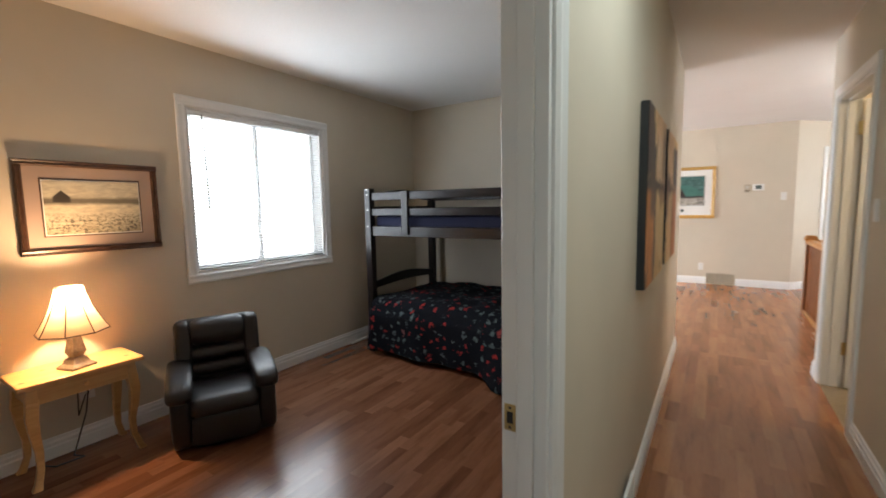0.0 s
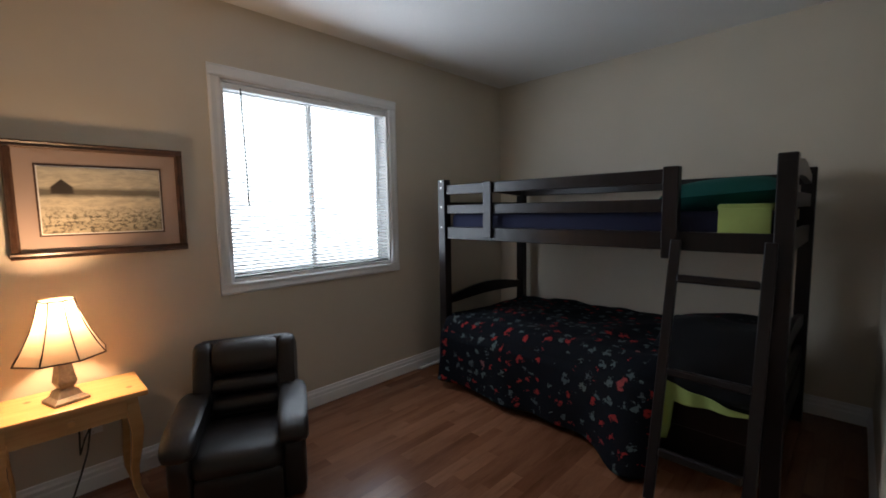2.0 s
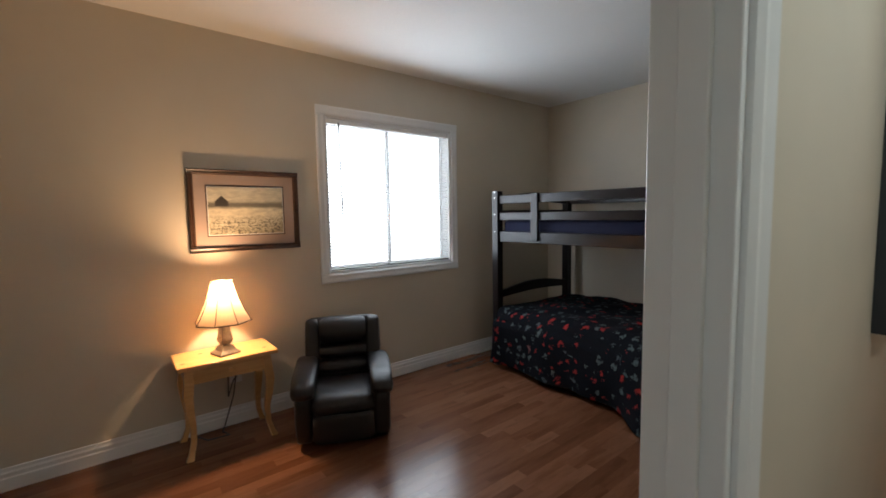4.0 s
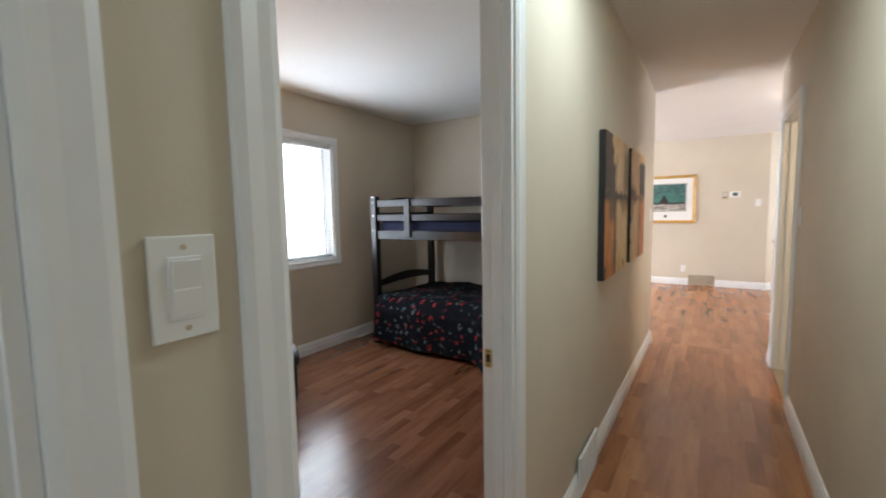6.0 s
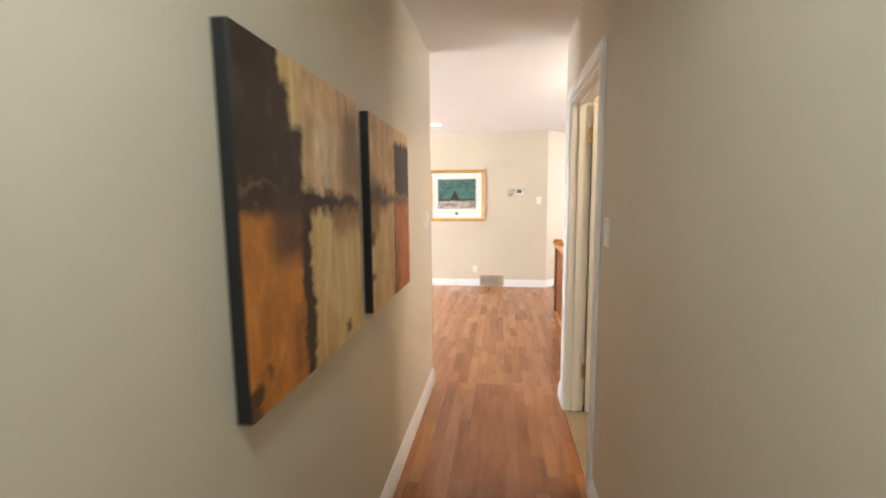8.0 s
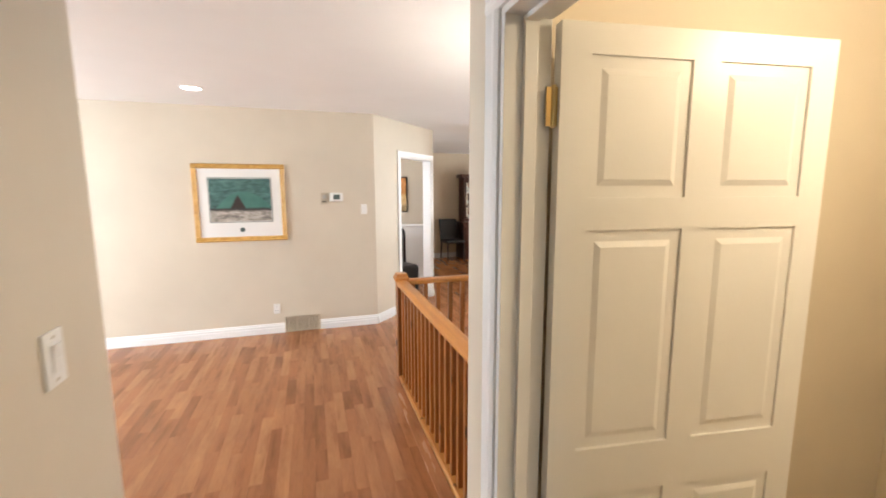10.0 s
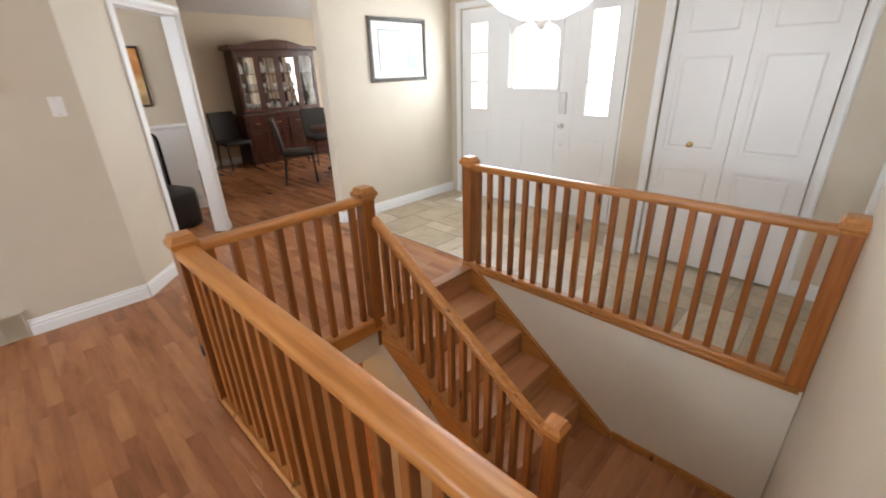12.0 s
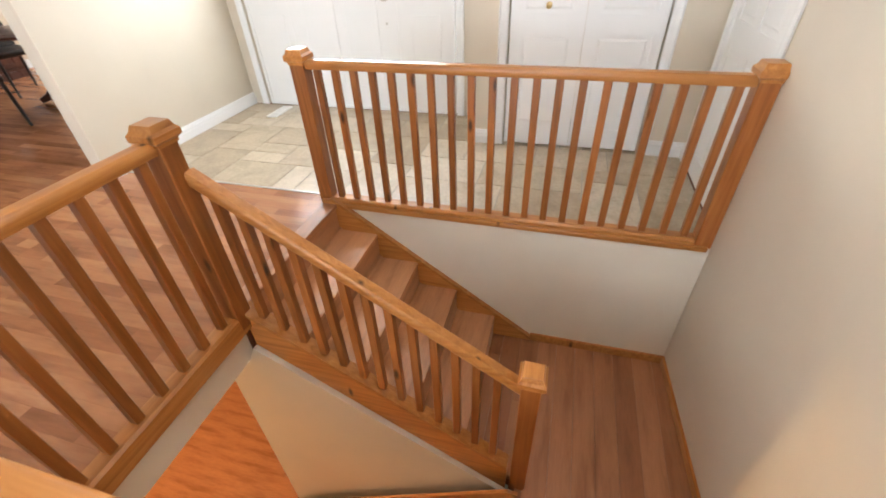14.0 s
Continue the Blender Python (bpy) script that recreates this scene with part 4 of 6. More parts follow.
def landscape(name, kind, axis):
    k = Mat(name, (0.5, 0.5, 0.5), 0.35)
    v = k.coords((1, 1, 1), "Generated")
    o = k.xyz(v)
    wide = k.coords((4, 2, 9) if axis == "X" else (2, 4, 9), "Generated")
    n1, n2, n3 = k.noise(v, 3.0, 5), k.noise(wide, 1.5, 6, 0.65, 0.5), k.noise(v, 22, 5, 0.7)
    a, z = o[axis], o["Z"]
    warp = k.math("ADD", z, k.math("MULTIPLY", k.math("SUBTRACT", n1, 0.5), 0.10))
    if kind == "storm":
        c = k.ramp(n2, (0.3, (0.02, 0.05, 0.05)), (0.5, (0.05, 0.13, 0.12)), (0.7, (0.10, 0.22, 0.20)))
        dx = k.math("MULTIPLY", k.math("SUBTRACT", a, 0.55), 1.3)
        hill = k.math("ADD", k.math("MULTIPLY", k.math("MULTIPLY", dx, dx), 1.1), warp)
        c = k.mix(k.math("SUBTRACT", 1.0, k.step(hill, 0.70, 0.03)), c, k.mix(n1, (0.02, 0.09, 0.08), (0.09, 0.26, 0.21)))
        hut = k.math("ADD", k.math("ABSOLUTE", k.math("SUBTRACT", a, 0.45)), k.math("MULTIPLY", warp, 0.42))
        c = k.mix(k.math("SUBTRACT", 1.0, k.step(hut, 0.255, 0.012)), c, (0.03, 0.018, 0.016))
        c = k.mix(k.math("SUBTRACT", 1.0, k.step(warp, 0.31, 0.02)), c, (0.035, 0.03, 0.03))
        c = k.mix(k.math("SUBTRACT", 1.0, k.step(warp, 0.25, 0.02)), c, k.ramp(n2, (0.35, (0.10, 0.09, 0.08)), (0.55, (0.42, 0.38, 0.33)), (0.7, (0.55, 0.5, 0.45))))
    elif kind == "sepia":
        c = k.ramp(z, (0.0, (0.46, 0.40, 0.28)), (0.45, (0.68, 0.61, 0.45)), (1.0, (0.58, 0.54, 0.43)))
        c = k.mix(0.6, c, k.ramp(n2, (0.3, (0.45, 0.43, 0.4)), (0.6, (1.1, 1.1, 1.05))), "MULTIPLY")
        shore = k.math("ABSOLUTE", k.math("SUBTRACT", warp, 0.62))
        c = k.mix(k.math("MULTIPLY", k.math("SUBTRACT", 1.0, k.step(shore, 0.06, 0.03)), 0.85), c, (0.09, 0.075, 0.055))
        barn = k.math("ADD", k.math("ABSOLUTE", k.math("SUBTRACT", a, 0.17)), k.math("MULTIPLY", k.math("MAXIMUM", k.math("SUBTRACT", z, 0.70), 0.0), 0.7))
        c = k.mix(k.math("SUBTRACT", 1.0, k.math("MAXIMUM", k.step(barn, 0.085, 0.01), k.math("SUBTRACT", 1.0, k.step(z, 0.60, 0.01)))), c, (0.05, 0.04, 0.03))
        reeds = k.math("MULTIPLY", k.step(n3, 0.53, 0.05), k.math("SUBTRACT", 1.0, k.step(warp, 0.34, 0.10)))
        c = k.mix(k.math("MULTIPLY", reeds, 0.85), c, (0.05, 0.042, 0.03))
    else:
        c = k.ramp(n2, (0.3, (0.36, 0.46, 0.48)), (0.6, (0.62, 0.66, 0.64)))
        tree = k.math("MULTIPLY", k.step(a, 0.62, 0.1), k.math("SUBTRACT", 1.0, k.step(warp, 0.55, 0.08)))
        c = k.mix(k.math("MULTIPLY", tree, k.step(n3, 0.45, 0.1)), c, (0.08, 0.13, 0.15))
    k.color(c)
    k.b.inputs["Coat Weight"].default_value = 0.2
    k.b.inputs["Coat Roughness"].default_value = 0.06
    return k.m


def framed_picture(label, at, w, h, bar, mat_w, mat_c, frame_c, art, seal=False, rim=None):
    """A framed print in local x (width) and z; it faces -y and its back is at y = 0."""
    t = thing("framed_picture", at, label, "picture")
    prof = ((0, 0), (0, 0.018), (0.2, 0.028), (0.45, 0.022), (0.75, 0.026), (1.0, 0.014), (1.0, 0.0))
    for a, b, side in (((0, 0, 0), (w, 0, 0), (0, 0, 1)), ((0, 0, h), (w, 0, h), (0, 0, -1)), ((0, 0, bar), (0, 0, h - bar), (1, 0, 0)), ((w, 0, bar), (w, 0, h - bar), (-1, 0, 0))):
        bm = bmesh.new()
        prism(bm, [(o * bar, d) for o, d in prof], a, b, side, (0, -1, 0))
        part("frame_side", bm, frame_c, t, "moulded picture frame", False)
    part("mat_board", B(bar * 0.9, w - bar * 0.9, -0.009, -0.003, bar * 0.9, h - bar * 0.9), mat_c, t, "wide mat board")
    iw, ih = bar + mat_w[0], bar + mat_w[1]
    if rim is not None:
        part("inner_mat", B(iw - 0.012, w - iw + 0.012, -0.0105, -0.0092, ih - 0.012, h - mat_w[2] - bar + 0.012), rim, t, "thin inner mat line")
        part("inner_line", B(iw - 0.005, w - iw + 0.005, -0.0115, -0.0107, ih - 0.005, h - mat_w[2] - bar + 0.005), M["paper"], t)
    part("print", B(iw, w - iw, -0.0135, -0.0118, ih, h - mat_w[2] - bar), art, t, "printed landscape")
    if seal:
        bm = bmesh.new()
        tube(bm, (w / 2, -0.011, bar + 0.075), (w / 2, -0.009, bar + 0.075), 0.026, None, 16)
        part("seal", bm, M["screen"], t, "small grey round seal")
    return t


M["paper"] = paint("white_mat_paper", (0.78, 0.77, 0.74), 0.7)
M["gold"] = wood("antique_gold_frame", (0.42, 0.22, 0.05), (0.55, 0.32, 0.08), (0.66, 0.42, 0.14), (20, 20, 20), (0.3, 0.45), False)
M["mauve"] = paint("mauve_mat_board", (0.40, 0.30, 0.25), 0.75)
M["brown_frame"] = wood("dark_brown_frame", (0.035, 0.016, 0.009), (0.06, 0.028, 0.016), (0.09, 0.045, 0.025), (20, 20, 20), (0.3, 0.45), False)
M["silver_frame"] = wood("dark_silver_frame", (0.05, 0.045, 0.04), (0.11, 0.10, 0.09), (0.20, 0.19, 0.17), (30, 30, 30), (0.25, 0.4), False)
framed_picture("sepia lakeside print in a brown frame with mauve mat", pose(WX, 0.69, 1.13, 0, 0, 90), 0.665, 0.515, 0.034, (0.075, 0.075, 0.075), M["mauve"], M["brown_frame"], landscape("sepia_print", "sepia", "X"), False, M["brown_frame"])
framed_picture("green stormy coast print in a gold frame with white mat", pose(-0.87, FY, 1.095, 0, 0, 0), 0.93, 0.845, 0.052, (0.105, 0.17, 0.105), M["paper"], M["gold"], landscape("storm_print", "storm", "X"), True, M["screen"])
pic = framed_picture("pale framed print behind glass on the foyer wall", pose(3.61, 8.55, 1.46, 0, 0, 0), 0.82, 0.64, 0.04, (0.10, 0.09, 0.09), M["paper"], M["silver_frame"], landscape("pale_print", "pale", "X"), False, M["screen"])
t = framed_picture("orange abstract picture with a dark edge on the kitchen wall", pose(1.70, 10.5, 1.27, 0, 0, 0), 0.26, 0.62, 0.02, (0.0, 0.0, 0.0), M["paper"], M["black"], abstract("abstract_three", CREAM, ((-0.5, 1.5, 0.5, 1.5, 0.05, 0.8, ORANGE), (-0.5, 1.5, -0.5, 0.2, 0.06, 0.5, UMBER))))

# ------------------------------------------------------------------ wall fittings
def wall_plate(name, label, cat, at, w, h, rocker=True):
    """Local: back at y = 0, facing -y."""
    t = thing(name, at, label, cat)
    part("plate", B(-w / 2, w / 2, -0.007, 0, -h / 2, h / 2, 0.002, 2), M["plastic"], t)
    if rocker:
        part("surround", B(-0.019, 0.019, -0.0085, -0.007, -0.036, 0.036, 0.001), M["trim"], t)
        bm = bmesh.new()
        prism(bm, ((-0.0085, 0.031), (-0.015, 0.031), (-0.011, 0.0), (-0.0115, -0.002), (-0.0095, -0.031), (-0.0085, -0.031)), (-0.015, 0, 0), (0.015, 0, 0), (0, 1, 0))
        part("rocker", bm, M["plastic"], t, "white rocker")
    else:
        for z in (-0.022, 0.022):
            part("socket", B(-0.016, 0.016, -0.009, -0.007, z - 0.014, z + 0.014, 0.003, 2), M["plastic"], t)
            part("slot", B(-0.008, -0.005, -0.0095, -0.0088, z - 0.005, z + 0.006), M["dark_slot"], t)
            part("slot", B(0.005, 0.008, -0.0095, -0.0088, z - 0.005, z + 0.006), M["dark_slot"], t)
    for z in (-0.046, 0.046):
        bm = bmesh.new()
        tube(bm, (0, -0.0078, z), (0, -0.006, z), 0.0035, None, 10)
        part("screw", bm, M["beige_metal"], t)
    return t


wall_plate("light_switch", "white rocker light switch beside the bedroom door", "switch", pose(HL, -0.075, 1.285, 0, 0, 90), 0.072, 0.118)
wall_plate("light_switch", "white light switch on the hallway wall", "switch", pose(HR, 3.07, 1.30, 0, 0, -90), 0.072, 0.118)
wall_plate("light_switch", "white light switch near the hall's end", "switch", pose(HL, 4.20, 1.30, 0, 0, 90), 0.072, 0.118)
wall_plate("light_switch", "white light switch beside the thermostat", "switch", pose(0.935, FY, 1.43), 0.072, 0.118)
wall_plate("wall_outlet", "white wall outlet above the baseboard", "outlet", pose(-0.10, FY, 0.29), 0.072, 0.116, False)
wall_plate("wall_outlet", "white wall outlet behind the side table", "outlet", pose(WX, 0.90, 0.33, 0, 0, 90), 0.072, 0.116, False)

th = thing("thermostat", (0.578, FY, 1.575), "white wall thermostat with a grey display", "thermostat")
part("body", B(-0.035, 0.115, -0.025, 0, -0.05, 0.05, 0.006, 2), M["plastic"], th)
part("display", B(0.005, 0.08, -0.0265, -0.025, -0.027, 0.03), M["screen"], th, "grey display")
cm = thing("door_chime", (0.478, FY, 1.56), "small beige wall control with a dial", "wall control")
part("body", B(-0.038, 0.036, -0.02, 0, -0.065, 0.065, 0.004), M["beige_metal"], cm)
bm = bmesh.new()
tube(bm, (0, -0.026, 0.02), (0, -0.02, 0.02), 0.024, None, 16)
part("dial", bm, M["nickel"], cm)
part("slot_row", B(-0.028, 0.028, -0.0212, -0.0198, -0.042, -0.03), M["dark_slot"], cm)


def register(name, label, at, w, h, nx, mat):
    """A grille in local x, z facing -y."""
    t = thing(name, at, label, "vent")
    bm = bmesh.new()
    bx(bm, 0, w, -0.012, 0, 0, 0.014)
    bx(bm, 0, w, -0.012, 0, h - 0.014, h)
    bx(bm, 0, 0.014, -0.012, 0, 0.014, h - 0.014)
    bx(bm, w - 0.014, w, -0.012, 0, 0.014, h - 0.014)
    part("frame", bm, mat, t)
    for f in (1 / 3, 2 / 3):
        part("divider", B(w * f - 0.008, w * f + 0.008, -0.0125, -0.001, 0.014, h - 0.014), mat, t)
    part("backing", B(0.01, w - 0.01, -0.003, -0.001, 0.01, h - 0.01), M["dark_slot"], t)
    me = finish("slat", B(-0.0035, 0.0035, -0.011, -0.004, 0.012, h - 0.012), mat)
    for i in range(nx):
        o = new("slat", me)
        o.parent = t
        o.matrix_basis = pose(0.016 + (w - 0.032) * (i + 0.5) / nx, 0, 0, 0, 0, 30)
    return t


register("baseboard_vent", "beige metal air vent set into the baseboard", pose(-0.02, FY - 0.004, 0.005), 0.40, 0.185, 34, M["beige_metal"])
register("baseboard_vent", "white metal air vent on the hallway baseboard", pose(HL + 0.014, 1.60, 0.005, 0, 0, 90), 0.34, 0.195, 24, M["plastic"])
register("floor_vent", "white metal floor vent on the tiles", pose(4.50, 8.05, 0.003, -90, 0, 0), 0.30, 0.11, 20, M["plastic"])
register("floor_vent", "white metal floor vent beside the bunk bed", pose(-2.93, 2.98, 0.003, -90, 0, 90), 0.26, 0.11, 18, M["plastic"])

# ------------------------------------------------------------------ lights that show, and an unseen hall fixture
dn = thing("ceiling_downlight", (-0.62, 7.45, CEIL), "recessed ceiling downlight, switched on", "downlight")
bm = bmesh.new()
lathe(bm, ((0.075, 0.0), (0.095, 0.0), (0.093, -0.006), (0.078, -0.008), (0.075, -0.003)), 28)
part("trim_ring", bm, M["trim"], dn, "", True)
bm = bmesh.new()
tube(bm, (0, 0, -0.004), (0, 0, -0.002), 0.074, None, 28)
part("lens", bm, M["downlight"], dn, "glowing lens")

# Unseen fixture, made up to go with the hall's overhead fill.
hf = thing("ceiling_light", (0.29, 1.25, 2.503), "unseen flush round fixture added above the hallway fill", "ceiling light")
bm = bmesh.new()
lathe(bm, ((0.0, -0.001), (0.17, -0.001), (0.175, -0.02), (0.165, -0.03), (0.0, -0.03)), 32)
part("base", bm, M["plastic"], hf, "", True)
pn = thing("pendant_light", (1.91, 5.40, 1.725), "hanging bronze pendant with a lit frosted glass bowl", "pendant light")
bm = bmesh.new()
rings = lathe(bm, ((0.012, 0.0), (0.07, 0.006), (0.13, 0.032), (0.175, 0.07), (0.192, 0.098), (0.197, 0.10), (0.197, 0.135), (0.190, 0.135), (0.19, 0.104), (0.17, 0.076), (0.12, 0.038), (0.012, 0.008)), 40)
part("bowl", bm, M["pendant_glass"], pn, "lit frosted glass bowl", True)
bm = bmesh.new()
lathe(bm, ((0.001, -0.03), (0.012, -0.022), (0.018, -0.01), (0.03, -0.002), (0.03, 0.006), (0.001, 0.008)), 16)
part("finial", bm, M["trim"], pn, "", True)
for k in range(3):
    a = 2 * math.pi * k / 3 + 0.55
    bm = bmesh.new()
    pts = []
    for i in range(13):
        f = i / 12
        r = 0.045 + 0.16 * (1 - f) ** 2.4
        pts.append((r * math.cos(a), r * math.sin(a), 0.135 + 0.385 * f))
    pipe(bm, pts, 0.0085, 8)
    arm = part("arm", bm, M["bronze"], pn, "curved dark bronze arm", True)
    bm = bmesh.new()
    c, s_ = math.cos(a), math.sin(a)
    tube(bm, (0.207 * c, 0.207 * s_, 0.055), (0.207 * c, 0.207 * s_, 0.17), 0.007, None, 8)
    tube(bm, (0.19 * c, 0.19 * s_, 0.15), (0.245 * c, 0.245 * s_, 0.15), 0.006, None, 8)
    part("bracket", bm, M["bronze"], arm)
bm = bmesh.new()
lathe(bm, ((0.0, 0.50), (0.05, 0.505), (0.062, 0.52), (0.095, 0.548), (0.098, 0.556), (0.05, 0.562), (0.0, 0.562)), 28)
part("collar", bm, M["nickel"], pn, "dished metal collar", True)
bm = bmesh.new()
for k in range(9):
    z = 0.575 + k * 0.026
    ring = [(0.009 * math.cos(q), 0.0 if k % 2 else 0.009 * math.cos(q), z + 0.017 * math.sin(q)) for q in (2 * math.pi * i / 10 for i in range(11))]
    if k % 2:
        ring = [(x, 0.0, zz) for x, _, zz in ring]
    else:
        ring = [(0.0, y, zz) for _, y, zz in ring]
    pipe(bm, ring, 0.0025, 5)
part("chain", bm, M["bronze"], pn, "bronze chain")
bm = bmesh.new()
lathe(bm, ((0.0, 0.785), (0.02, 0.787), (0.06, 0.805), (0.065, 0.82), (0.0, 0.82)), 24)
part("canopy", bm, M["bronze"], pn, "", True)

# ------------------------------------------------------------------ bedroom things
st = thing("side_table", (-2.79, 0.812, 0), "honey pine side table with curved legs under the picture", "table")
part("tabletop", B(-0.165, 0.155, -0.265, 0.265, 0.515, 0.54, 0.006, 2), M["table_wood"], st)
bm = bmesh.new()
bx(bm, 0.105, 0.123, -0.205, 0.205, 0.425, 0.515)
bx(bm, -0.145, -0.127, -0.205, 0.205, 0.425, 0.515)
bx(bm, -0.127, 0.105, -0.223, -0.205, 0.425, 0.515)
bx(bm, -0.127, 0.105, 0.205, 0.223, 0.425, 0.515)
part("apron", bm, M["table_wood"], st)


def cabriole(parent, x, y, sx, sy):
    bm = bmesh.new()
    rows = ((0.515, 0.022, 0.0), (0.43, 0.025, 0.004), (0.36, 0.024, 0.012), (0.27, 0.020, 0.006), (0.18, 0.016, -0.006), (0.09, 0.014, -0.004), (0.03, 0.015, 0.012), (0.0, 0.019, 0.022))
    rings = []
    for z, r, off in rows:
        cx, cy = x + sx * off, y + sy * off
        rings.append([bm.verts.new((cx + a * r, cy + b * r, z)) for a, b in ((-1, -1), (1, -1), (1, 1), (-1, 1))])
    for a, b in zip(rings, rings[1:]):
        for i in range(4):
            j = (i + 1) % 4
            bm.faces.new((a[i], a[j], b[j], b[i]))
    bm.faces.new(rings[0])
    bm.faces.new(rings[-1])
    bmesh.ops.bevel(bm, geom=[e for e in bm.edges if abs(e.verts[0].co.z - e.verts[1].co.z) > 0.01], offset=0.004, segments=2, affect="EDGES")
    part("leg", bm, M["table_wood"], parent, "curved tapered leg", True)


for x, y in ((0.10, 0.205), (0.10, -0.205), (-0.125, 0.205), (-0.125, -0.205)):
    cabriole(st, x, y, 1 if x > 0 else -1, 1 if y > 0 else -1)
knob_me = bmesh.new()
tube(knob_me, (0.123, 0, 0.47), (0.14, 0, 0.47), 0.010, 0.012, 12)
part("drawer_knob", knob_me, M["table_wood"], st)

lp = thing("table_lamp", (-2.76, 0.81, 0.54), "lit table lamp with cream bell shade on a pewter base", "lamp")
bm = bmesh.new()
lathe(bm, ((0.0, 0.0), (0.085, 0.0), (0.085, 0.012), (0.06, 0.026), (0.046, 0.05), (0.030, 0.058), (0.046, 0.084), (0.042, 0.10), (0.030, 0.165), (0.022, 0.225), (0.0, 0.225)), 4, math.pi / 4 + 0.3)
M["lamp_metal"] = wood("pewter_lamp_base", (0.09, 0.07, 0.05), (0.16, 0.13, 0.10), (0.26, 0.22, 0.17), (30, 30, 30), (0.35, 0.5), False)
part("base", bm, M["lamp_metal"], lp, "stepped square pewter base")
shade_k = Mat("lit_fabric_shade", (0.62, 0.50, 0.36), 0.8)
tr = shade_k.node("ShaderNodeBsdfTranslucent", Color=(0.44, 0.34, 0.23))
ms = shade_k.node("ShaderNodeMixShader", Fac=0.45)
shade_k.t.links.new(shade_k.b.outputs[0], ms.inputs[1])
shade_k.t.links.new(tr.outputs[0], ms.inputs[2])
shade_k.t.links.new(ms.outputs[0], shade_k.t.nodes["Material Output"].inputs["Surface"])
SH = ((0.155, 0.195), (0.134, 0.230), (0.110, 0.278), (0.088, 0.330), (0.071, 0.382), (0.060, 0.432))
bm = bmesh.new()
lathe(bm, SH, 8, 0.3)
shade = part("shade", bm, shade_k.m, lp, "cream fabric bell shade")
for k in range(8):
    a = 0.3 + 2 * math.pi * k / 8
    bm = bmesh.new()
    pipe(bm, [(r * math.cos(a), r * math.sin(a), z) for r, z in SH], 0.0028, 5)
    part("rib", bm, M["brown_frame"], shade, "dark piping")
for r, z in (SH[0], SH[-1]):
    bm = bmesh.new()
    pipe(bm, [(r * math.cos(0.3 + 2 * math.pi * i / 8), r * math.sin(0.3 + 2 * math.pi * i / 8), z) for i in range(9)], 0.0038, 6)
    part("rim", bm, M["brown_frame"], shade, "dark trim band")
bm = bmesh.new()
tube(bm, (0, 0, 0.22), (0, 0, 0.29), 0.012, None, 10)
part("socket", bm, M["brass"], lp)
cord = thing("power_cord", (-2.95, 0.90, 0.0), "black lamp cord plugged into the wall outlet", "cord")
bm = bmesh.new()
pts = [(0.0, 0.0, 0.35), (0.03, -0.012, 0.33), (0.035, -0.03, 0.22), (0.03, -0.06, 0.12), (0.04, -0.09, 0.04), (0.06, -0.11, 0.008), (0.12, -0.08, 0.006), (0.11, -0.20, 0.006), (0.03, -0.24, 0.006)]
pipe(bm, pts, 0.004, 6)
part("cable", bm, M["black"], cord, "", True)
bm = bmesh.new()
pipe(bm, [(0.0, -0.015, 0.31), (0.02, -0.035, 0.28), (0.0, -0.055, 0.2), (-0.005, -0.045, 0.45), (-0.004, -0.04, 0.52)], 0.004, 6)
part("cable", bm, M["black"], cord, "", True)
part("plug", B(-0.018, 0.012, -0.014, 0.014, 0.335, 0.37, 0.004), M["black"], cord)


def leather(name):
    k = Mat(name, (0.014, 0.011, 0.010), 0.36)
    v = k.coords()
    vo = k.node("ShaderNodeTexVoronoi", Vector=v, Scale=230.0).outputs["Distance"]
    big = k.noise(v, 9, 3)
    k.bump(k.math("ADD", k.math("MULTIPLY", vo, 0.5), k.math("MULTIPLY", big, 2.0)), 0.35, 0.004)
    k.rough(big, 0.30, 0.52)
    k.b.inputs["Specular IOR Level"].default_value = 0.38
    return k.m


M["leather"] = leather("black_grained_leather")


def puff(name, parent, dims, r, at, label="", swell=0.0):
    """A soft upholstered block, subdivided and swollen a little."""
    bm = bmesh.new()
    bx(bm, *dims, r, 4)
    if swell:
        bmesh.ops.subdivide_edges(bm, edges=[e for e in bm.edges if e.calc_length() > 0.08], cuts=3, use_grid_fill=True)
        cx, cy, cz = (dims[0] + dims[1]) / 2, (dims[2] + dims[3]) / 2, (dims[4] + dims[5]) / 2
        hx, hy, hz = (dims[1] - dims[0]) / 2, (dims[3] - dims[2]) / 2, (dims[5] - dims[4]) / 2
        for v in bm.verts:
            u, w, q = (v.co.x - cx) / hx, (v.co.y - cy) / hy, (v.co.z - cz) / hz
            k = swell * (1 - u * u * 0.9) * (1 - w * w * 0.9) * (1 - q * q * 0.9)
            n = Vector((u, w, q))
            if n.length > 0.01:
                v.co += n.normalized() * max(0, k + swell) * 0.6
            v.co += noise.noise_vector(v.co * 14) * 0.0025
    return part(name, bm, M["leather"], parent, label, True, at)


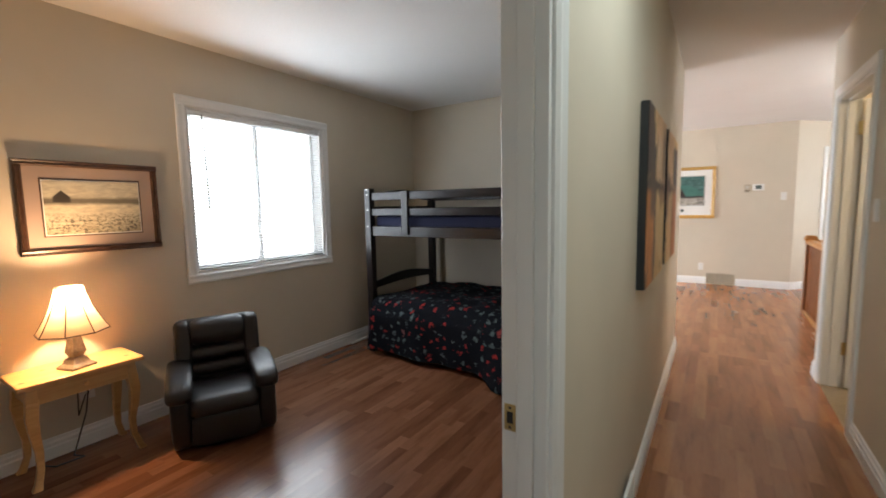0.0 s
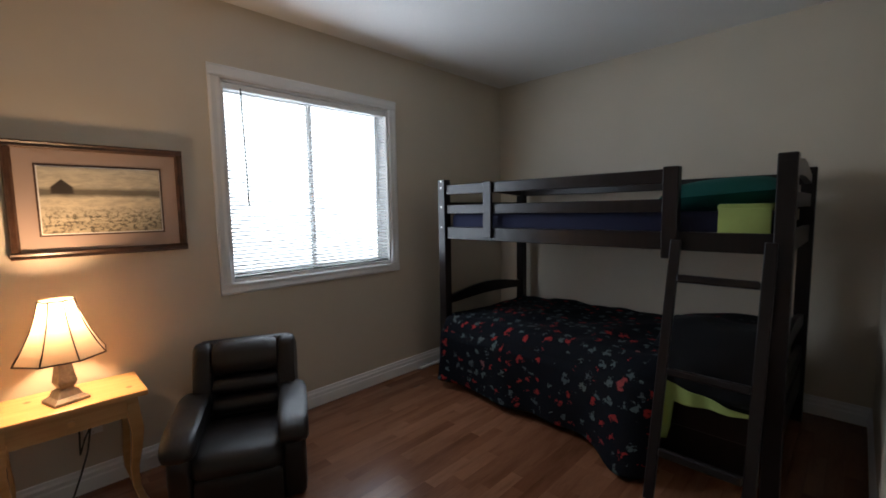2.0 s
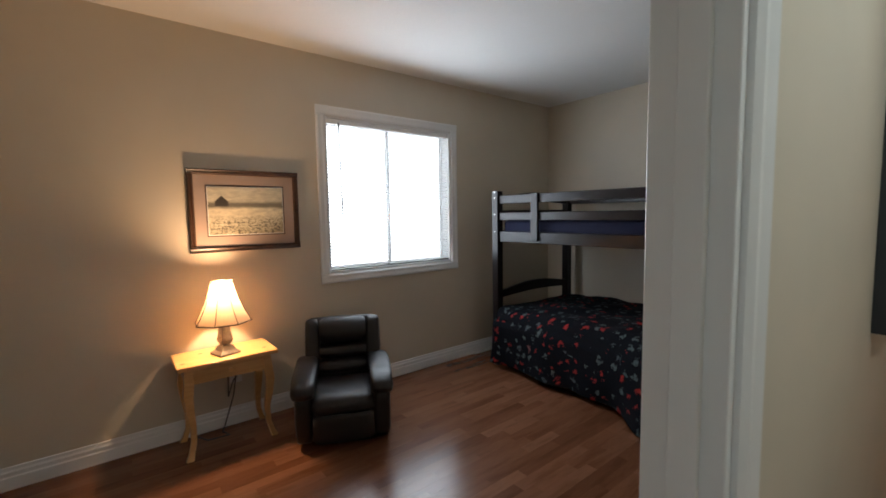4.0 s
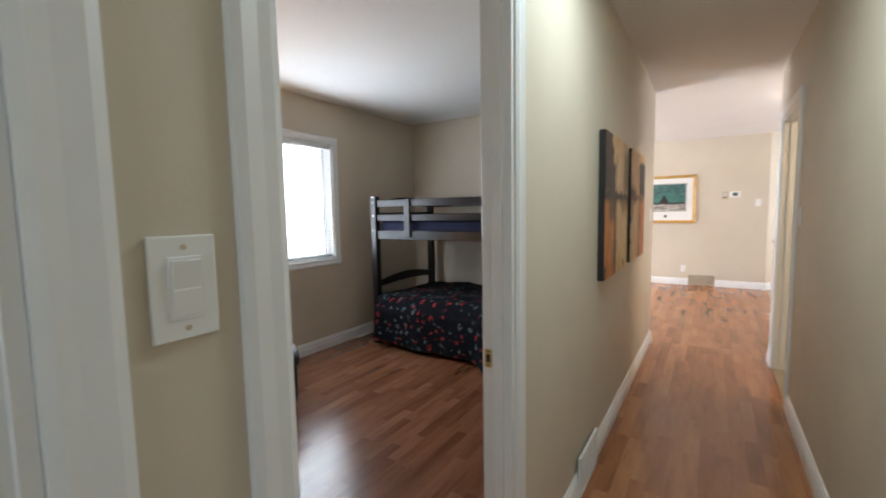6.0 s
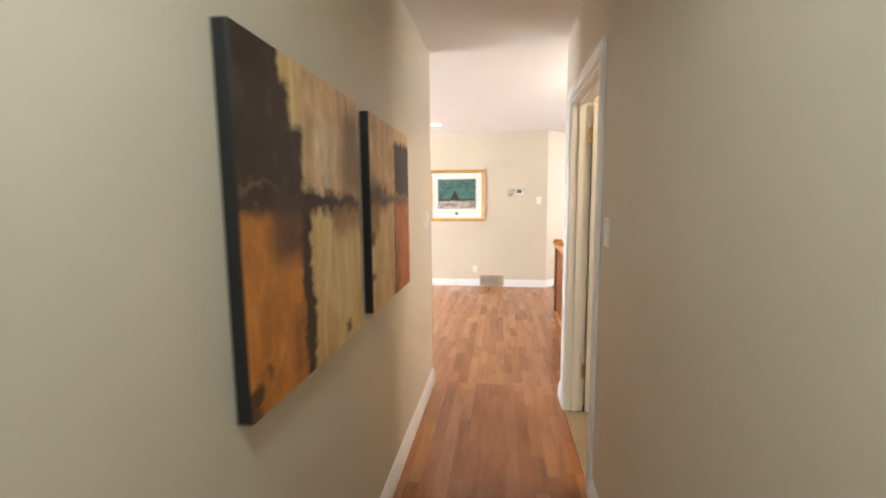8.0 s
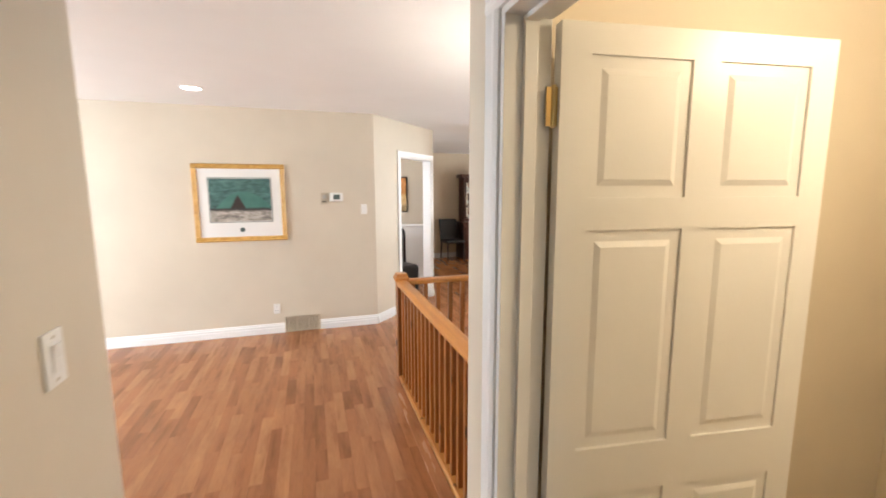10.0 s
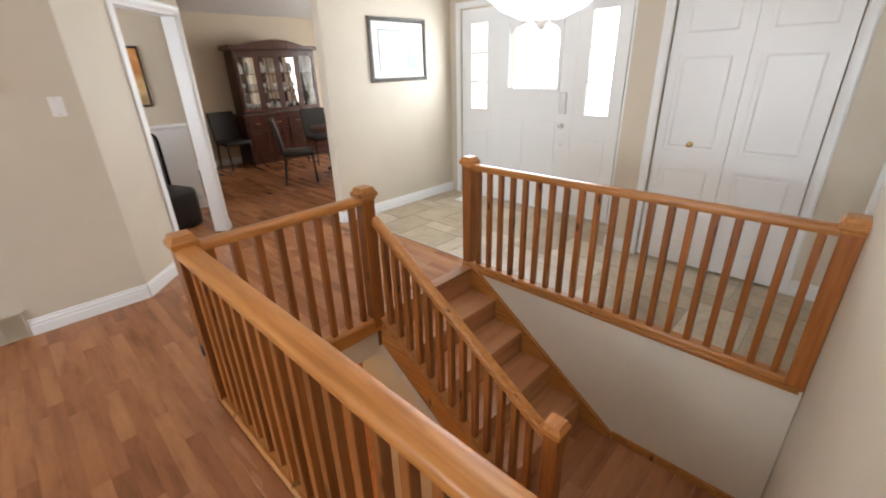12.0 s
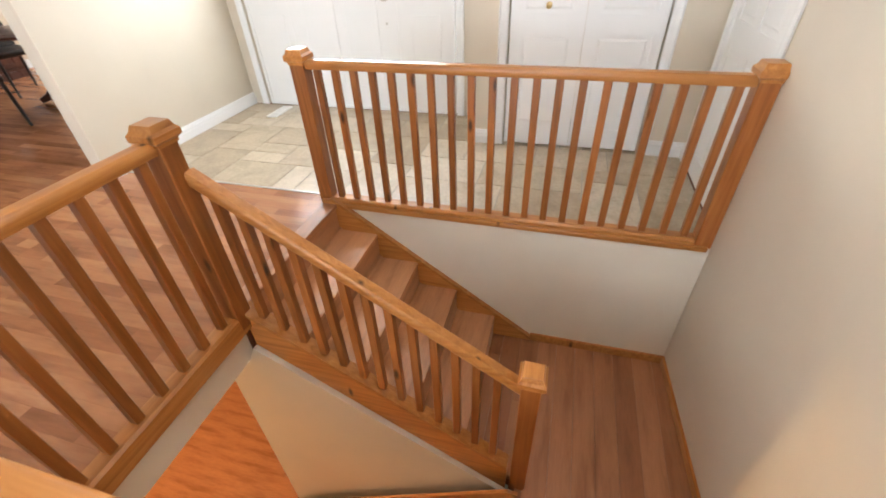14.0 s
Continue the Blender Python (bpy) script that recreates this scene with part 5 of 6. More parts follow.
def padded(name, parent, outline, x0, x1, crown, at, label="", seams=()):
    """Upholstery: an outline in local (y, z) swept across x, with rounded, narrowing ends and puckers at the seams."""
    bm = bmesh.new()
    n = 14
    cy = sum(p[0] for p in outline) / len(outline)
    cz = sum(p[1] for p in outline) / len(outline)
    dense = []
    for a, b in zip(outline, outline[1:] + outline[:1]):
        dense += [(a[0] + (b[0] - a[0]) * f / 4, a[1] + (b[1] - a[1]) * f / 4) for f in range(4)]
    for _ in range(2):
        dense = [tuple((dense[i - 1][q] + 2 * dense[i][q] + dense[(i + 1) % len(dense)][q]) / 4 for q in (0, 1)) for i in range(len(dense))]
    rows = []
    for i in range(n + 1):
        f = i / n
        x = x0 + (x1 - x0) * f
        e = min(1.0, min(f, 1 - f) * (x1 - x0) / crown)
        k = 1 - 0.20 * (1 - math.sqrt(max(0.0, 1 - (1 - e) ** 2)))
        row = []
        for y, z in dense:
            p = Vector((x, cy + (y - cy) * k, cz + (z - cz) * k))
            pucker = 0.0035 * math.sin(x * 260 + z * 30) * sum(math.exp(-((z - q) / 0.016) ** 2) for q in seams)
            row.append(bm.verts.new(p + noise.noise_vector(p * 11) * 0.004 + Vector((0, pucker, 0))))
        rows.append(row)
    m = len(dense)
    for a, b in zip(rows, rows[1:]):
        for i in range(m):
            bm.faces.new((a[i], a[(i + 1) % m], b[(i + 1) % m], b[i]))
    bm.faces.new(rows[0])
    bm.faces.new(rows[-1])
    return part(name, bm, M["leather"], parent, label, True, at)


rc = thing("recliner_chair", pose(-2.46, 1.415, 0, 0, 0, 64), "small black leather recliner armchair beside the table", "armchair")
# local: -y is the front
puff("base", rc, (-0.19, 0.19, -0.20, 0.22, 0.012, 0.20), 0.03, None)
padded("footrest", rc, [(-0.20, 0.03), (-0.262, 0.035), (-0.272, 0.12), (-0.268, 0.22), (-0.20, 0.235)], -0.172, 0.172, 0.03, None, "padded leather footrest front")
padded("seat", rc, [(0.13, 0.20), (-0.24, 0.20), (-0.285, 0.225), (-0.287, 0.275), (-0.25, 0.315), (-0.10, 0.325), (0.13, 0.31)], -0.178, 0.178, 0.05, None, "plump leather seat cushion", (0.225,))
for sx in (-1, 1):
    padded("armrest", rc, [(0.21, 0.012), (-0.245, 0.012), (-0.265, 0.20), (-0.27, 0.345), (0.0, 0.37), (0.21, 0.38)], -0.05, 0.05, 0.02, pose(sx * 0.222, 0, 0, 0, 0, 0), "flat leather arm side")
    padded("arm_pad", rc, [(0.17, 0.33), (-0.22, 0.315), (-0.275, 0.31), (-0.30, 0.345), (-0.288, 0.385), (-0.22, 0.415), (0.0, 0.435), (0.17, 0.45)], -0.064, 0.064, 0.05, pose(sx * 0.223, 0, 0), "puckered padded arm top", (0.33, 0.40))
BT = pose(0, 0.13, 0.27, -13, 0, 0)
padded("backrest", rc, [(0.02, -0.06), (0.02, 0.30), (0.03, 0.40), (0.075, 0.415), (0.12, 0.40), (0.13, 0.2), (0.12, -0.06)], -0.245, 0.245, 0.05, BT)
for z0, z1, d in ((0.225, 0.41, 0.075), (0.13, 0.235, 0.068), (0.035, 0.14, 0.062)):
    padded("back_cushion", rc, [(0.05, z0), (-d * 0.45, z0 + 0.008), (-d, z0 + (z1 - z0) * 0.35), (-d * 0.85, z0 + (z1 - z0) * 0.72), (-d * 0.3, z1 - 0.006), (0.05, z1)], -0.148, 0.148, 0.045, BT, "soft horizontal back roll", (z0 + 0.012,))
for sx in (-1, 1):
    padded("back_wing", rc, [(0.06, 0.02), (-0.045, 0.03), (-0.06, 0.2), (-0.045, 0.37), (0.0, 0.408), (0.06, 0.40)], -0.042, 0.042, 0.03, BT @ pose(sx * 0.2, 0, 0, 0, 0, -sx * 8), "upright side wing of the back")

# bunk bed: local origin at the foot-left floor corner nearest the room
bed = thing("bunk_bed", (-2.655, 2.94, 0), "espresso stained wooden bunk bed with ladder", "bunk bed")
BL, BD = 2.06, 1.08
PW = 0.068
for i, (x, y, h) in enumerate(((0, 0, 1.535), (0, BD - PW, 1.525), (BL - PW, 0, 1.525), (BL - PW, BD - PW, 1.525))):
    post = part("bed_post", B(x, x + PW, y, y + PW, 0, h, 0.004), M["espresso"], bed)
    if x == 0 and y == 0:
        for z in (1.18, 1.33, 1.47, 1.52):
            part("bolt", B(0.028, 0.04, -0.002, 0.001, z, z + 0.012, 0.001), M["nickel"], post)


def rail(name, x0, x1, y0, y1, z0, z1, label=""):
    return part(name, B(x0, x1, y0, y1, z0, z1, 0.004), M["espresso"], bed, label)


rail("side_rail", PW, BL - PW, 0.02, 0.045, 1.10, 1.19)
rail("side_rail", PW, BL - PW, BD - 0.045, BD - 0.02, 1.10, 1.22)
rail("side_rail", PW, BL - PW, 0.03, 0.055, 0.22, 0.36)
rail("side_rail", PW, BL - PW, BD - 0.045, BD - 0.02, 0.22, 0.36)
for z0, z1 in ((1.285, 1.35), (1.425, 1.495)):
    rail("guard_rail", PW, 1.58, 0.02, 0.042, z0, z1)
    rail("guard_rail", PW, BL - PW, BD - 0.042, BD - 0.02, z0, z1)
rail("guard_post", 0.43, 0.50, -0.004, 0.02, 1.12, 1.50)
rail("guard_post", 1.555, 1.625, -0.004, 0.052, 1.06, 1.505)
for xe in (0.02, BL - 0.048):
    for z0, z1, arch in ((1.43, 1.475, 0.06), (1.30, 1.37, 0.0), (1.10, 1.19, 0.0), (0.60, 0.66, 0.05), (0.40, 0.47, 0.0), (0.20, 0.34, 0.0)):
        bm = bmesh.new()
        n = 14
        lo, hi = [], []
        for i in range(n + 1):
            f = i / n
            lift = arch * math.sin(math.pi * f) ** 1.2
            y = PW + (BD - 2 * PW) * f
            lo.append((y, z0 + lift * 0.4))
            hi.append((y, z1 + lift))
        prism(bm, lo + hi[::-1], (xe, 0, 0), (xe + 0.028, 0, 0), (0, 1, 0))
        part("end_rail", bm, M["espresso"], bed, "arched end rail" if arch else "")
slat_b = finish("bed_slat", B(-0.035, 0.035, 0.05, BD - 0.05, 0, 0.018), M["espresso"])
for zz in (1.125, 0.25):
    for i in range(12):
        o = new("bed_slat", slat_b)
        o.parent = bed
        o.location = (0.15 + i * 0.153, 0, zz)
lad = part("ladder", B(0.0, 0.045, -0.011, 0.011, 0, 1.19, 0.004), M["espresso"], bed, "leaning bed ladder", False, pose(1.61, -0.315, 0.0, -13.8, 0, 0))
part("ladder_side", B(0.36, 0.405, -0.011, 0.011, 0, 1.19, 0.004), M["espresso"], lad)
for z in (0.20, 0.56, 0.99):
    part("rung", B(0.045, 0.36, -0.02, 0.02, z, z + 0.035, 0.006), M["espresso"], lad)


def cloth(name, color, scale=300.0, rough=0.9):
    k = Mat(name, color, rough)
    v = k.coords()
    k.bump(k.math("ADD", k.math("MULTIPLY", k.noise(v, scale, 2), 0.3), k.noise(v, 12, 4)), 0.5, 0.006)
    dark = tuple(q * 0.8 for q in color)
    k.color(k.ramp(k.noise(v, 7, 4), (0.3, dark), (0.7, color)))
    k.b.inputs["Specular IOR Level"].default_value = 0.25
    return k.m


def printed_cloth(name):
    """Near-black cloth with scattered red and grey animal-like motifs."""
    k = Mat(name, (0.02, 0.02, 0.025), 0.9)
    tc = k.coords((1, 1, 1), "UV")
    nz = k.node("ShaderNodeTexNoise", Vector=tc, Scale=17.0, Detail=2.0).outputs["Color"]
    off = k.node("ShaderNodeVectorMath", **{})
    off.operation = "SCALE"
    k.put(off.inputs[0], nz)
    off.inputs["Scale"].default_value = 0.10
    add = k.t.nodes.new("ShaderNodeVectorMath")
    add.operation = "ADD"
    k.put(add.inputs[0], tc)
    k.put(add.inputs[1], off.outputs[0])
    vo = k.node("ShaderNodeTexVoronoi", Vector=add.outputs[0], Scale=10.5, Randomness=0.8)
    hue = k.xyz(vo.outputs["Color"])["X"]
    detail = k.noise(tc, 62, 2)
    shape = k.math("SUBTRACT", 1.0, k.step(k.math("ADD", vo.outputs["Distance"], k.math("MULTIPLY", k.math("SUBTRACT", detail, 0.5), 0.75)), 0.25, 0.02))
    ink = k.ramp(hue, (0.0, (0.25, 0.022, 0.020)), (0.36, (0.25, 0.022, 0.020)), (0.38, (0.075, 0.10, 0.095)), (1.0, (0.055, 0.07, 0.075)))
    k.color(k.mix(shape, (0.0055, 0.006, 0.0085), ink))
    k.bump(k.math("ADD", k.noise(k.coords(), 350, 2), k.math("MULTIPLY", k.noise(k.coords(), 14, 4), 3.0)), 0.3, 0.004)
    k.b.inputs["Specular IOR Level"].default_value = 0.1
    return k.m


M["dino"] = printed_cloth("black_printed_comforter")
M["navy"] = cloth("navy_mattress_cloth", (0.010, 0.012, 0.035))
M["teal"] = cloth("teal_pillow_cloth", (0.012, 0.10, 0.09))
M["lime"] = cloth("lime_sheet_cloth", (0.30, 0.37, 0.11))
M["black_cloth"] = cloth("black_blanket_cloth", (0.005, 0.005, 0.006))


def soft_sheet(name, fn, nu, nv, mat, label, category, thick=0.02, uvs=(2.0, 1.3)):
    me = bpy.data.meshes.new(name)
    vs = [fn(i / nu, j / nv) for j in range(nv + 1) for i in range(nu + 1)]
    fs = [(j * (nu + 1) + i, j * (nu + 1) + i + 1, (j + 1) * (nu + 1) + i + 1, (j + 1) * (nu + 1) + i) for j in range(nv) for i in range(nu)]
    me.from_pydata(vs, [], fs)
    uv = me.uv_layers.new(name="UVMap")
    for lo in me.loops:
        i, j = lo.vertex_index % (nu + 1), lo.vertex_index // (nu + 1)
        uv.data[lo.index].uv = (uvs[0] * i / nu, uvs[1] * j / nv)
    me.materials.append(mat)
    me.polygons.foreach_set("use_smooth", [True] * len(me.polygons))
    ob = new(name, me)
    so = ob.modifiers.new("thickness", "SOLIDIFY")
    so.thickness, so.offset = thick, -1
    return tagged(ob, label, category)


def comforter(u, v):
    """u along the bed, v from the wall side over the front edge to the floor."""
    x = -2.585 + 1.52 * u
    top_len, drop = 1.02, 0.46 + (0.05 * u)
    s = v * (top_len + drop)
    bulge = 0.17 * math.exp(-((u - 0.92) / 0.12) ** 2)
    wob = noise.noise(Vector((x * 2.6, s * 2.2, 3.1)))
    fine = noise.noise(Vector((x * 8, s * 7, 7.7)))
    if s < top_len - 0.08:
        return (x, 3.96 - s, 0.50 + 0.035 * wob + 0.012 * fine + 0.02 * u)
    if s < top_len + 0.08:
        a = (s - top_len + 0.08) / 0.16 * math.pi / 2
        y = 3.96 - (top_len - 0.08) - 0.10 * math.sin(a)
        z = 0.50 + 0.02 * u - 0.10 * (1 - math.cos(a)) + 0.03 * wob * math.cos(a)
        return (x, y - bulge * math.sin(a) * 0.4, z)
    f = (s - top_len - 0.08) / (drop - 0.08)
    fold = 0.022 * math.sin(x * 13 + 2 * wob) * f + 0.03 * wob * f
    return (x + 0.02 * fold, 2.92 - 0.02 * f - bulge * (0.4 + 0.6 * f) + fold - 0.03, 0.40 + 0.02 * u - f * (0.345 + 0.03 * u + 0.035 * math.exp(-((u - 0.92) / 0.1) ** 2)))


soft_sheet("comforter", comforter, 90, 80, M["dino"], "dark comforter printed with red and grey animals on the lower bunk", "bedding", 0.02, (2.0, 1.9))
M["dino_p"] = M["dino"]


def pillow(name, at, w, d, h, mat, label):
    bm = bmesh.new()
    nu, nv = 16, 12
    for sgn in (1, -1):
        grid = []
        for j in range(nv + 1):
            row = []
            for i in range(nu + 1):
                a, b = 2 * i / nu - 1, 2 * j / nv - 1
                k = max(0, (1 - a ** 4) * (1 - b ** 4)) ** 0.55
                p = Vector((a * w / 2 * (1 - 0.06 * b * b), b * d / 2 * (1 - 0.06 * a * a), sgn * h / 2 * k))
                row.append(bm.verts.new(p + noise.noise_vector(p * 9) * 0.008 * k))
            grid.append(row)
        for j in range(nv):
            for i in range(nu):
                bm.faces.new((grid[j][i], grid[j][i + 1], grid[j + 1][i + 1], grid[j + 1][i]))
    bmesh.ops.remove_doubles(bm, verts=bm.verts, dist=0.001)
    uvl = bm.loops.layers.uv.new("UVMap")
    for f in bm.faces:
        for lo in f.loops:
            lo[uvl].uv = (lo.vert.co.x * 1.3 + 3, lo.vert.co.y * 1.3 + 5)
    ob = part(name, bm, mat, None, "", True, at)
    return tagged(ob, label, "pillow")


tagged(part("mattress", B(-2.58, -0.67, 3.0, 3.94, 1.145, 1.285, 0.03, 3), M["navy"], None, "", True), "navy mattress on the upper bunk", "mattress")
tagged(part("mattress", B(-2.57, -0.68, 3.0, 3.94, 0.27, 0.46, 0.04, 3), M["black_cloth"], None, "", True), "dark covered mattress on the lower bunk", "mattress")
pillow("pillow", pose(-0.93, 3.40, 1.365, 0, -4, 4), 0.54, 0.68, 0.17, M["teal"], "teal pillow on the upper bunk")
tagged(part("folded_sheet", B(-0.88, -0.675, 2.985, 3.30, 1.287, 1.32, 0.014, 3), M["lime"], None, "", True), "lime green sheet edge under the teal pillow", "sheet")
tagged(part("sheet_flap", B(-0.87, -0.675, 2.968, 2.984, 1.175, 1.30, 0.005, 2), M["lime"], None, "", True), "lime green sheet tucked over the upper mattress edge", "sheet")
pillow("pillow", pose(-0.95, 3.45, 0.58, 0, -6, 5), 0.56, 0.66, 0.19, M["dino"], "dark printed pillow on the lower bunk")


def blanket(u, v):
    x = -1.06 + 0.38 * u
    s = v
    w = 0.02 * noise.noise(Vector((x * 6, s * 5, 1)))
    if s < 0.5:
        k = min(1.0, s * 2.4)
        return (x, 3.6 - 1.24 * s, 0.495 + 0.25 * k * k * (3 - 2 * k) + w)
    f = (s - 0.5) / 0.5
    return (x, 2.98 - 0.055 * math.sin(min(1, f * 2) * 1.57) + w, 0.745 - 0.33 * f)


soft_sheet("blanket", blanket, 16, 30, M["black_cloth"], "black blanket hanging over the lower bunk edge", "bedding", 0.012)


def lime_hang(u, v):
    x = -1.065 + 0.36 * u
    top = 0.465 - 0.075 * u
    length = 0.012 + 0.085 * (1 - u) + 0.20 * (1 - min(1.0, max(0.0, (u - 0.11) / 0.05)))
    return (x, 2.905 + 0.012 * math.sin(u * 14) - 0.01 * v, top - length * v)


soft_sheet("loose_sheet", lime_hang, 24, 10, M["lime"], "lime green sheet corner hanging from the lower bunk", "bedding", 0.006)
tagged(part("under_bed_drawer", B(-2.57, -0.68, 3.02, 3.06, 0.0, 0.225, 0.004), M["espresso"]), "dark board closing the space under the bunk bed", "drawer front")

# ------------------------------------------------------------------ dining room, kitchen and living room
hu = thing("china_hutch", (3.78, 12.58, 0), "dark cherry china hutch with lit glass doors and arched crown", "hutch")
HW = 1.62
part("base_cabinet", B(0, HW, 0, 0.45, 0.05, 0.86, 0.006), M["cherry"], hu)
part("plinth", B(-0.015, HW + 0.015, -0.015, 0.45, 0, 0.09, 0.005), M["cherry"], hu)
part("counter", B(-0.025, HW + 0.025, -0.025, 0.455, 0.86, 0.895, 0.006), M["cherry"], hu)
for k in range(4):
    x0 = 0.03 + k * 0.395
    cdp = part("cabinet_door", B(x0, x0 + 0.375, -0.016, 0.0, 0.13, 0.62, 0.004), M["cherry"], hu)
    part("door_panel", B(x0 + 0.05, x0 + 0.325, -0.024, -0.016, 0.19, 0.56, 0.006), M["cherry"], cdp)
    dr = part("drawer", B(x0, x0 + 0.375, -0.016, 0.0, 0.65, 0.82, 0.004), M["cherry"], hu)
    bm = bmesh.new()
    pipe(bm, [(x0 + 0.15, -0.018, 0.735), (x0 + 0.15, -0.035, 0.725), (x0 + 0.225, -0.035, 0.725), (x0 + 0.225, -0.018, 0.735)], 0.005, 6)
    part("handle", bm, M["brass"], dr)
bm = bmesh.new()
bx(bm, 0.03, 0.06, 0.08, 0.42, 0.895, 1.96)
bx(bm, HW - 0.06, HW - 0.03, 0.08, 0.42, 0.895, 1.96)
bx(bm, 0.06, HW - 0.06, 0.40, 0.42, 0.895, 1.96)
bx(bm, 0.06, HW - 0.06, 0.08, 0.40, 1.93, 1.96)
part("upper_case", bm, M["cherry"], hu)
part("mirror_back", B(0.06, HW - 0.06, 0.392, 0.398, 0.90, 1.93), M["mirror"], hu, "mirrored back panel")
for z in (1.24, 1.58):
    part("glass_shelf", B(0.07, HW - 0.07, 0.13, 0.385, z, z + 0.008), M["glass"], hu)
for k in range(4):
    x0 = 0.045 + k * 0.3825
    x1 = x0 + 0.378
    bm = bmesh.new()
    bx(bm, x0, x0 + 0.05, 0.055, 0.078, 0.92, 1.93)
    bx(bm, x1 - 0.05, x1, 0.055, 0.078, 0.92, 1.93)
    bx(bm, x0 + 0.05, x1 - 0.05, 0.055, 0.078, 0.92, 0.98)
    bx(bm, x0 + 0.05, x1 - 0.05, 0.055, 0.078, 1.85, 1.93)
    gdp = part("glass_door", bm, M["cherry"], hu, "cherry framed glass door")
    bm = bmesh.new()
    cx = (x0 + x1) / 2
    bx(bm, cx - 0.006, cx + 0.006, 0.06, 0.07, 0.98, 1.85)
    for z in (1.27, 1.56):
        bx(bm, x0 + 0.05, x1 - 0.05, 0.06, 0.07, z - 0.006, z + 0.006)
    part("muntin", bm, M["cherry"], gdp)
    p = part("pane", B(x0 + 0.05, x1 - 0.05, 0.0705, 0.0735, 0.98, 1.85), M["glass"], gdp)
    p.visible_shadow = False
bm = bmesh.new()
pts_lo, pts_hi = [], []
for i in range(21):
    f = i / 20
    x = -0.03 + (HW + 0.06) * f
    pts_lo.append((x, 1.955))
    pts_hi.append((x, 2.03 + 0.10 * max(0.0, math.sin(math.pi * min(1, max(0, (f - 0.18) / 0.64)))) ** 0.8))
prism(bm, pts_lo + pts_hi[::-1], (0, 0.03, 0), (0, 0.43, 0), (1, 0, 0))
part("crown", bm, M["cherry"], hu, "arched crown moulding")
part("cornice", B(-0.045, HW + 0.045, 0.01, 0.44, 1.955, 1.985, 0.006), M["cherry"], hu)
puck = glow("cabinet_puck_light", (1.0, 0.82, 0.55), 9.0)
for k in range(2):
    bm = bmesh.new()
    tube(bm, (0.24 + k * 0.38, 0.24, 1.915), (0.24 + k * 0.38, 0.24, 1.928), 0.05, None, 18)
    part("puck_light", bm, puck, hu, "small warm cabinet light")
crystal = Mat("pale_china", (0.72, 0.72, 0.70), 0.15).m


def dish(kind, at):
    bm = bmesh.new()
    if kind == 0:
        lathe(bm, ((0.0, 0.0), (0.03, 0.0), (0.032, 0.004), (0.006, 0.01), (0.005, 0.07), (0.03, 0.10), (0.036, 0.15), (0.034, 0.15), (0.026, 0.10), (0.0, 0.085)), 14)
        nm, lb = "wine_glass", "pale stemmed glass on a hutch shelf"
    elif kind == 1:
        lathe(bm, ((0.0, 0.0), (0.04, 0.0), (0.06, 0.03), (0.075, 0.075), (0.072, 0.075), (0.055, 0.03), (0.0, 0.01)), 16)
        nm, lb = "bowl", "pale china bowl on a hutch shelf"
    else:
        lathe(bm, ((0.0, 0.0), (0.035, 0.0), (0.05, 0.05), (0.045, 0.10), (0.02, 0.14), (0.025, 0.17), (0.02, 0.17), (0.0, 0.12)), 16)
        nm, lb = "vase", "pale china vase on a hutch shelf"
    return tagged(part(nm, bm, crystal, None, "", True, pose(*at)), lb, nm.replace("_", " "), "china in the hutch")


rng = random.Random(5)
for z in (0.897, 1.249, 1.589):
    for i in range(9):
        dish(rng.choice((0, 0, 1, 2)), (3.92 + i * 0.165 + rng.uniform(-0.02, 0.02), 12.84 + rng.uniform(-0.05, 0.06), z))


def dining_chair():
    c = thing("dining_chair", (0, 0, 0), "dark leather dining chair with metal legs", "chair", "dining chairs")
    bm = bmesh.new()
    bx(bm, -0.23, 0.23, -0.23, 0.22, 0.42, 0.49, 0.025, 3)
    part("seat", bm, M["leather"], c, "", True)
    bm = bmesh.new()
    n = 8
    prof = [(0.20 + 0.09 * (i / n) ** 1.5, 0.46 + 0.50 * i / n) for i in range(n + 1)]
    prism(bm, prof + [(y + 0.045, z) for y, z in prof[::-1]], (-0.225, 0, 0), (0.225, 0, 0), (0, 1, 0))
    bmesh.ops.bevel(bm, geom=[e for e in bm.edges if abs(e.verts[0].co.x - e.verts[1].co.x) < 0.001], offset=0.008, segments=2, affect="EDGES")
    part("backrest", bm, M["leather"], c, "curved leather back", True)
    for x in (-0.2, 0.2):
        for y, k in ((-0.2, -0.02), (0.2, 0.04)):
            bm = bmesh.new()
            tube(bm, (x, y, 0.43), (x * 1.05, y + k, 0.0), 0.017, 0.013, 10)
            part("leg", bm, M["black"], c, "", True)
    return c


ch = dining_chair()
ch.matrix_basis = pose(3.52, 12.62, 0, 0, 0, 4)
for m in (pose(3.76, 10.74, 0, 0, 0, 62), pose(4.78, 11.75, 0, 0, 0, -8), pose(5.6, 10.4, 0, 0, 0, -120), pose(4.75, 9.75, 0, 0, 0, 170)):
    copy_thing(ch, m)
dt = thing("dining_table", (4.72, 10.75, 0), "round dark wooden dining table on a pedestal", "table")
bm = bmesh.new()
lathe(bm, ((0.0, 0.715), (0.60, 0.715), (0.625, 0.725), (0.625, 0.745), (0.615, 0.752), (0.0, 0.752)), 48)
part("tabletop", bm, M["cherry"], dt, "", True)
bm = bmesh.new()
